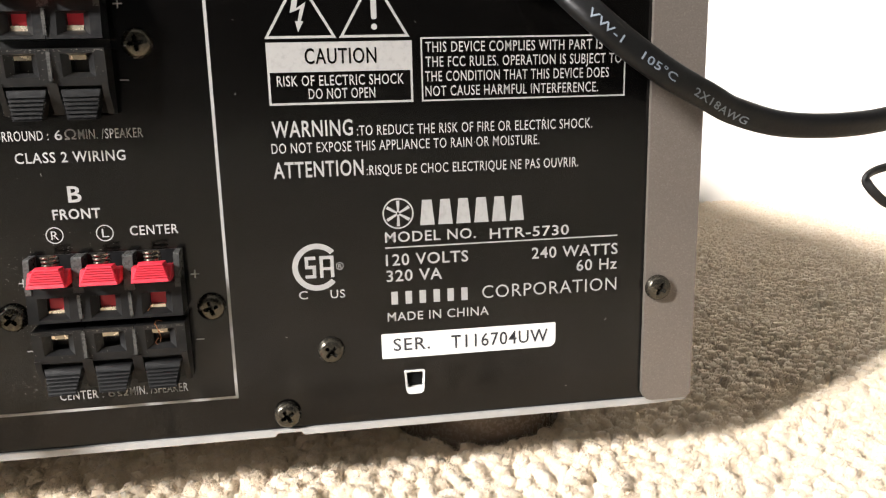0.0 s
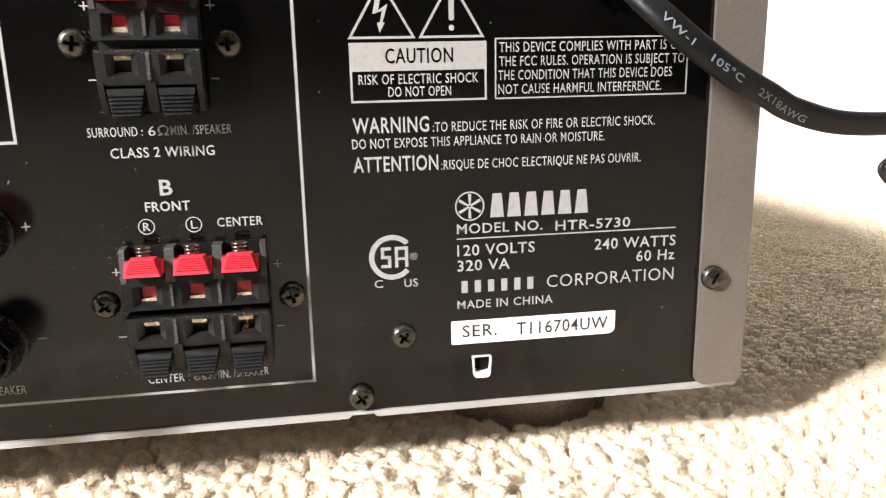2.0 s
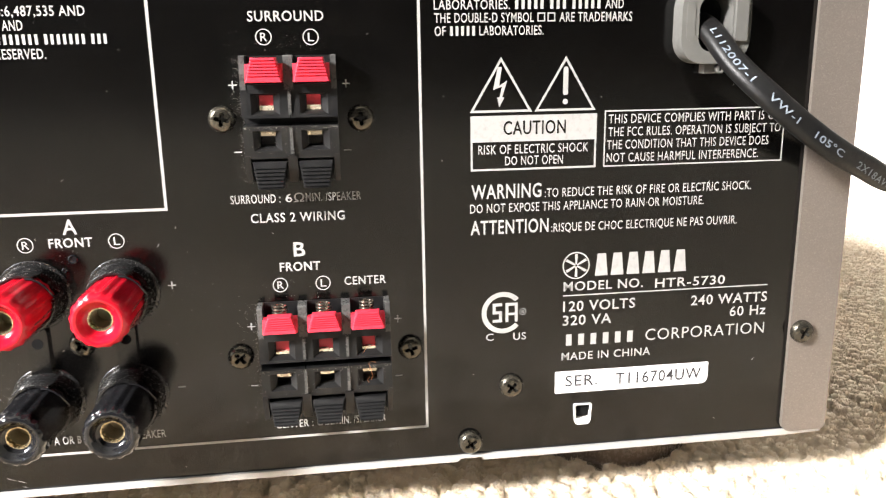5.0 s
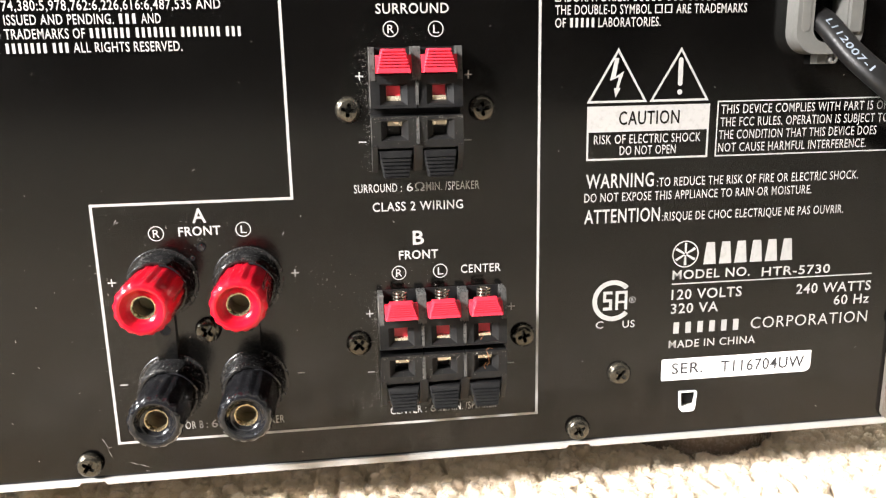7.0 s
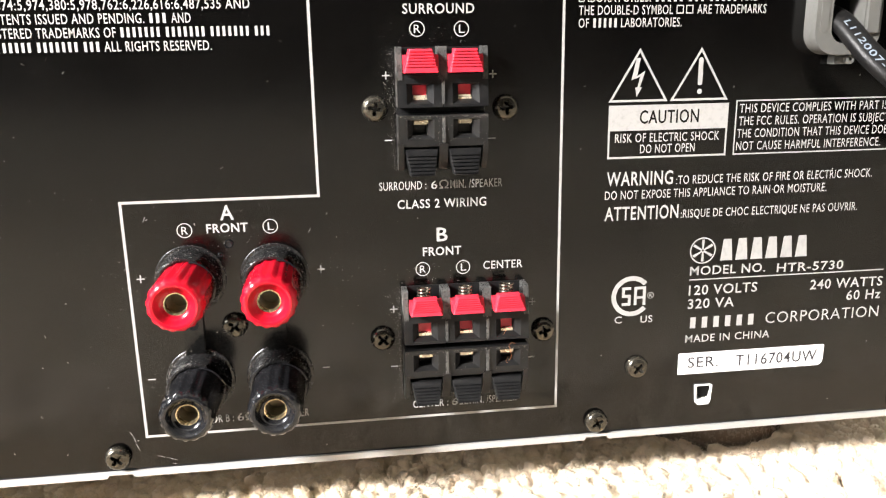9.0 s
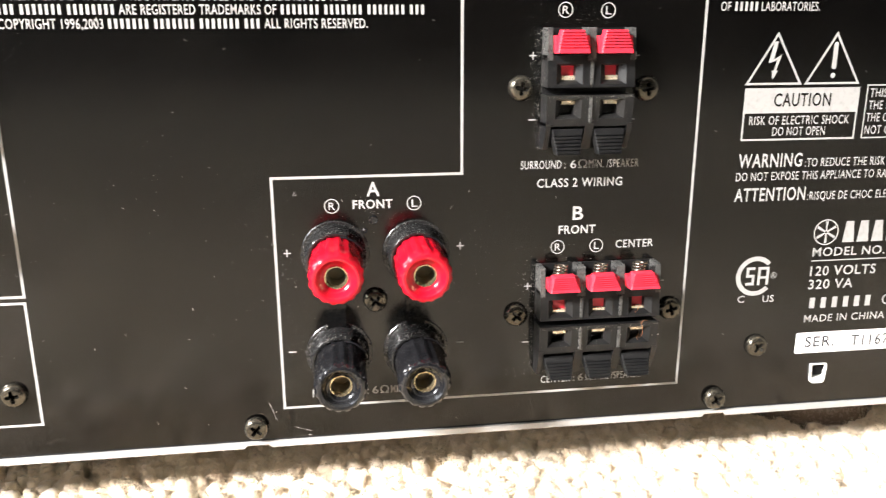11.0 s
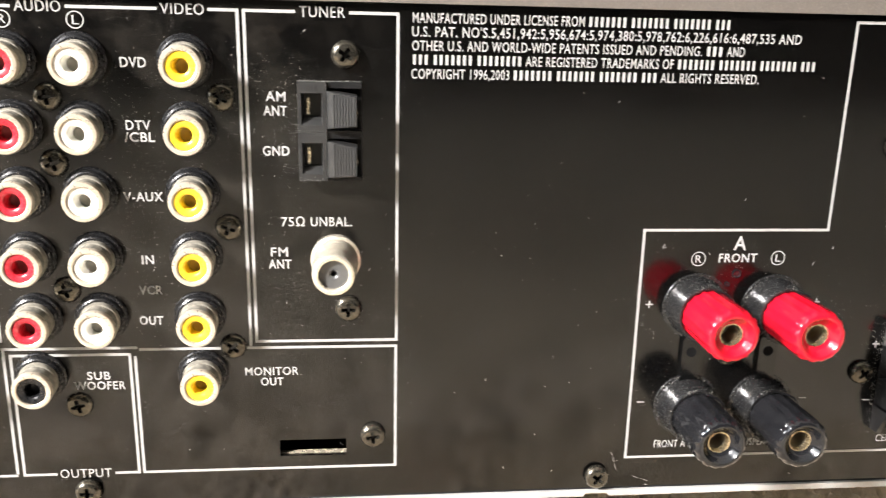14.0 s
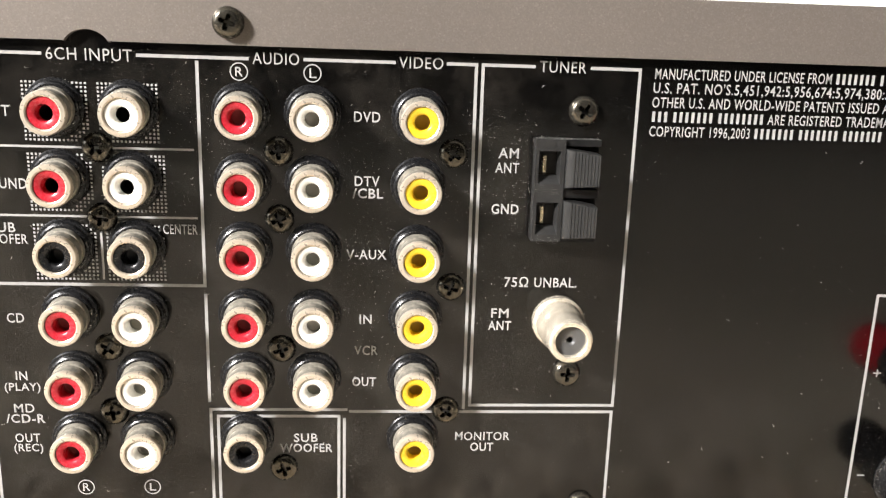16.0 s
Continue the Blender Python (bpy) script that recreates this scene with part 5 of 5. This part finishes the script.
# dot screens behind the six-channel sockets
for z0, z1, x1 in ((112.0, 123.0, -238.0), (99.0, 109.7, -237.9), (85.7, 96.4, -238.3)):
    bm = bmesh.new()
    x = -262.4
    while x < x1:
        z = z0
        while z < z1:
            near = min(math.hypot(x - jx, z - jz) for jx in (-256.6, -243.4) for jz in ROWS_Z)
            if near > 4.9 and math.hypot(x + 249.9, z - 110.8) > 3.2 and math.hypot(x + 249.9, z - 97.7) > 3.2 and abs(x + 250.2) > 0.4 and not (x > -239.0 and z > 94.4 and z < 97):
                add_rect(bm, x - 0.2, x + 0.2, z - 0.2, z + 0.2)
            z += 0.74
        x += 0.74
    tagged(pp("dot_screen", bm, MAT_PRINT, "white printed dot pattern", smooth=False), kind="stuff")

# dust streaks that gather round the fittings
def panel_dust(seed, patches):
    rr = random.Random(seed)
    bm = bmesh.new()
    for x, z, wide, high, amount in patches:
        for k in range(amount):
            p = Vector((rr.gauss(x, wide), -0.02 - rr.uniform(0, 0.03), rr.gauss(z, high)))
            a = rr.gauss(0.5, 0.7)
            size = rr.uniform(0.06, 0.17) if rr.random() < 0.85 else rr.uniform(0.2, 0.5)
            d = Vector((math.cos(a), -0.15, math.sin(a))) * size
            w = Vector((-math.sin(a), 0, math.cos(a))) * rr.uniform(0.02, 0.05)
            bm.faces.new([bm.verts.new(q * MM) for q in (p - w, p + w, p + d)])
    return tagged(pp("dust", bm, MAT_FLUFF, "pale dust flecks on the panel"), kind="stuff")


panel_dust(31, [(-183.0, 106.0, 5.0, 6.0, 260), (-171.5, 104.0, 1.4, 6.0, 190), (-203.0, 110.0, 6.0, 5.0, 300), (-200.0, 92.0, 4.0, 6.0, 300), (-178.0, 115.0, 5.0, 4.0, 120), (-230.0, 118.0, 6.0, 6.0, 300),
                (-200.0, 68.0, 5.0, 9.0, 260), (-176.0, 78.0, 3.0, 9.0, 120), (-158.0, 70.0, 7.0, 12.0, 160), (-230.0, 88.0, 6.0, 14.0, 340), (-147.0, 110.0, 4.0, 4.0, 40)])
panel_dust(32, [(-96.0, 62.0, 5.0, 10.0, 120), (-92.0, 44.0, 3.0, 6.0, 60), (-74.0, 78.0, 6.0, 3.0, 70), (-50.0, 66.0, 4.0, 6.0, 70), (-39.0, 56.0, 1.6, 6.0, 110), (-30.0, 65.0, 6.0, 1.6, 60),
                (-39.0, 36.5, 2.5, 1.5, 50), (-38.6, 108.0, 1.2, 6.0, 70), (-27.0, 117.5, 5.0, 1.0, 50), (-118.0, 84.0, 14.0, 8.0, 70)])


# scratches and lint
SCRATCHES = (((-99.7, 31.6), (-98.9, 30.2)), ((-99.0, 30.4), (-98.5, 28.6)), ((-98.6, 28.6), (-97.8, 26.5)), ((-94.3, 25.2), (-92.3, 24.4)), ((-92.3, 24.5), (-89.7, 23.5)), ((-91.1, 22.8), (-89.9, 22.6)),
             ((80.3, 41.0), (81.0, 41.7)), ((-91.8, 79.9), (-91.0, 81.4)), ((-91.4, 80.2), (-90.6, 80.6)), ((-57.0, 76.0), (-56.4, 77.2)), ((-168.0, 123.9), (-167.3, 124.6)))
for (xa, za), (xb, zb) in SCRATCHES:
    bm = bmesh.new()
    d = Vector((xb - xa, zb - za)).normalized() * 0.085
    bm.faces.new([bm.verts.new((x * MM, -0.04 * MM, z * MM)) for x, z in ((xa, za), (xa + (xb - xa) * .5 - d.y, za + (zb - za) * .5 + d.x), (xb, zb), (xa + (xb - xa) * .5 + d.y, za + (zb - za) * .5 - d.x))])
    pp("scratch", bm, MAT_SCRATCH, smooth=False)


def lint(x, z, size, seed):
    r = random.Random(seed)
    a = r.uniform(0, 6.28)
    path, p = [], [x, -0.2, z]
    for k in range(7):
        path.append(tuple(p))
        a += r.uniform(-0.9, 0.9)
        p = [p[0] + size * math.cos(a) / 6, -0.2 - r.uniform(0, 0.35), p[2] + size * math.sin(a) / 6]
    bm = bmesh.new()
    tube(bm, path, 0.045, 4, up=Vector((0.3, 1, 0.2)))
    pp("lint", bm, MAT_FLUFF)


for loop in ([(-222.4, 116.3), (-221.4, 116.6), (-220.7, 115.2), (-220.9, 113.7), (-222.0, 113.2), (-223.4, 113.4)],):
    bm = bmesh.new()
    tube(bm, [(x, -0.25, z) for x, z in loop], 0.03, 4, up=Vector((0.1, 1, 0.1)))
    pp("hair", bm, MAT_SCRATCH)

r = random.Random(12)
for k in range(95):
    if k < 45:
        lint(r.uniform(-272, -150), r.uniform(30, 126), r.uniform(0.2, 0.7), k)
    else:
        lint(r.uniform(-150, -50) if k % 3 else r.uniform(-50, 88), r.uniform(24, 126), r.uniform(0.2, 0.7), k)


# ---- power cord ----
def glide(points, steps):
    """A smooth line through points (Catmull-Rom)."""
    p = [Vector(q) + Vector((0, 0, -0.4)) for q in points]
    p = [2 * p[0] - p[1]] + p + [2 * p[-1] - p[-2]]
    out = []
    for a, b, c, d in zip(p, p[1:], p[2:], p[3:]):
        for k in range(steps):
            t = k / steps
            out.append(0.5 * ((2 * b) + (c - a) * t + (2 * a - 5 * b + 4 * c - d) * t * t + (3 * b - a - 3 * c + d) * t ** 3))
    return out + [p[-2]]


CORD = glide([(62.0, 5.0, 123.0), (62.6, -3.0, 120.0), (65.3, -10.8, 112.6), (71.0, -16.2, 105.6), (78.2, -17.2, 99.7), (86.4, -16.8, 94.4), (95.0, -13.8, 90.5), (103.2, -10.8, 87.0),
              (115.8, -10.0, 83.9), (134.0, -10.0, 84.0), (160.0, -6.0, 88.0), (205.0, 20.0, 85.0), (275.0, 95.0, 62.0), (357.0, 185.0, 46.0), (369.0, 238.0, 42.0), (349.0, 256.0, 36.5),
              (335.0, 256.0, 31.0), (338.0, 252.0, 22.0), (350.0, 248.0, 13.5), (380.0, 235.0, 6.5), (470.0, 205.0, 6.5), (600.0, 190.0, 6.5)], 10)
HALF_W, HALF_T = 2.75, 1.8
cord = thing("power_cord", "black two-core power cord with pale printing hanging from the receiver", "cord", (62, 0, 120))


def cord_frame(k):
    t = (CORD[min(k + 1, len(CORD) - 1)] - CORD[max(k - 1, 0)]).normalized()
    twist = min(max((CORD[k].x - 84.0) / 26.0, 0.0), 1.0)       # the printed side turns downwards past the cover's edge
    front = Vector((0, -1, 0.18)).lerp(Vector((0.0, -0.8, -0.55)), twist)
    front = (front - t * front.dot(t)).normalized()
    return t, front, front.cross(t).normalized()


bm = bmesh.new()
rings = []
N = 20
for k, p in enumerate(CORD):
    t, front, wide = cord_frame(k)
    ring = []
    for i in range(N):
        a = 2 * math.pi * i / N
        c, s = math.cos(a), math.sin(a)
        u = HALF_W * math.copysign(abs(c) ** 0.85, c)
        v = HALF_T * math.copysign(abs(s) ** 0.72, s) * (1 - 0.10 * math.exp(-(u / 0.55) ** 2))
        ring.append(bm.verts.new((p + wide * u + front * v) * MM))
    rings.append(ring)
for lo, hi in zip(rings, rings[1:]):
    for i in range(N):
        bm.faces.new((lo[i], lo[(i + 1) % N], hi[(i + 1) % N], hi[i]))
bm.faces.new(rings[0])
bm.faces.new(rings[-1])
ob = part("jacket", bm, MAT_CORD, cord)
ob.location = (-62 * MM, 0, -120 * MM)

LENGTHS = [0.0]
for a, b in zip(CORD, CORD[1:]):
    LENGTHS.append(LENGTHS[-1] + (b - a).length)


def cord_text(text, s0, s1, cap=1.55):
    me = glyph_mesh(text, 0.012)
    lo, hi = cap_height(0.012)
    xs = [v.co.x for v in me.vertices]
    a, b = min(xs), max(xs)
    bm = bmesh.new()
    verts = []
    for v in me.vertices:
        s = s0 + (v.co.x - a) / (b - a) * (s1 - s0)
        w = ((v.co.y - lo) / (hi - lo) - 0.5) * cap
        k = max(i for i in range(len(LENGTHS)) if LENGTHS[i] <= s)
        f = (s - LENGTHS[k]) / max(LENGTHS[k + 1] - LENGTHS[k], 1e-6)
        p = CORD[k].lerp(CORD[k + 1], f)
        fa, fb = cord_frame(k), cord_frame(k + 1)
        front, wide = fa[1].lerp(fb[1], f), fa[2].lerp(fb[2], f)
        sign = 1.0 if wide.z > 0 else -1.0
        verts.append(bm.verts.new((p + wide * sign * (w - 0.55) + front * (HALF_T + 0.04)) * MM))
    for p in me.polygons:
        bm.faces.new([verts[k] for k in p.vertices])
    bpy.data.meshes.remove(me)
    ob = part("cord_lettering", bm, MAT_CORD_PRINT, cord, smooth=False)
    ob.location = (-62 * MM, 0, -120 * MM)


def along(x):
    """The length along the cord at which it first reaches x."""
    k = next(i for i in range(12, len(CORD)) if CORD[i].x >= x)
    return LENGTHS[k]


cord_text("L112007-1", along(62.7), along(67.6))
cord_text("VW-1", along(69.9), along(75.8))
cord_text("105\u00b0C", along(79.3), along(86.2))
cord_text("2X18AWG", along(90.0), along(104.5))
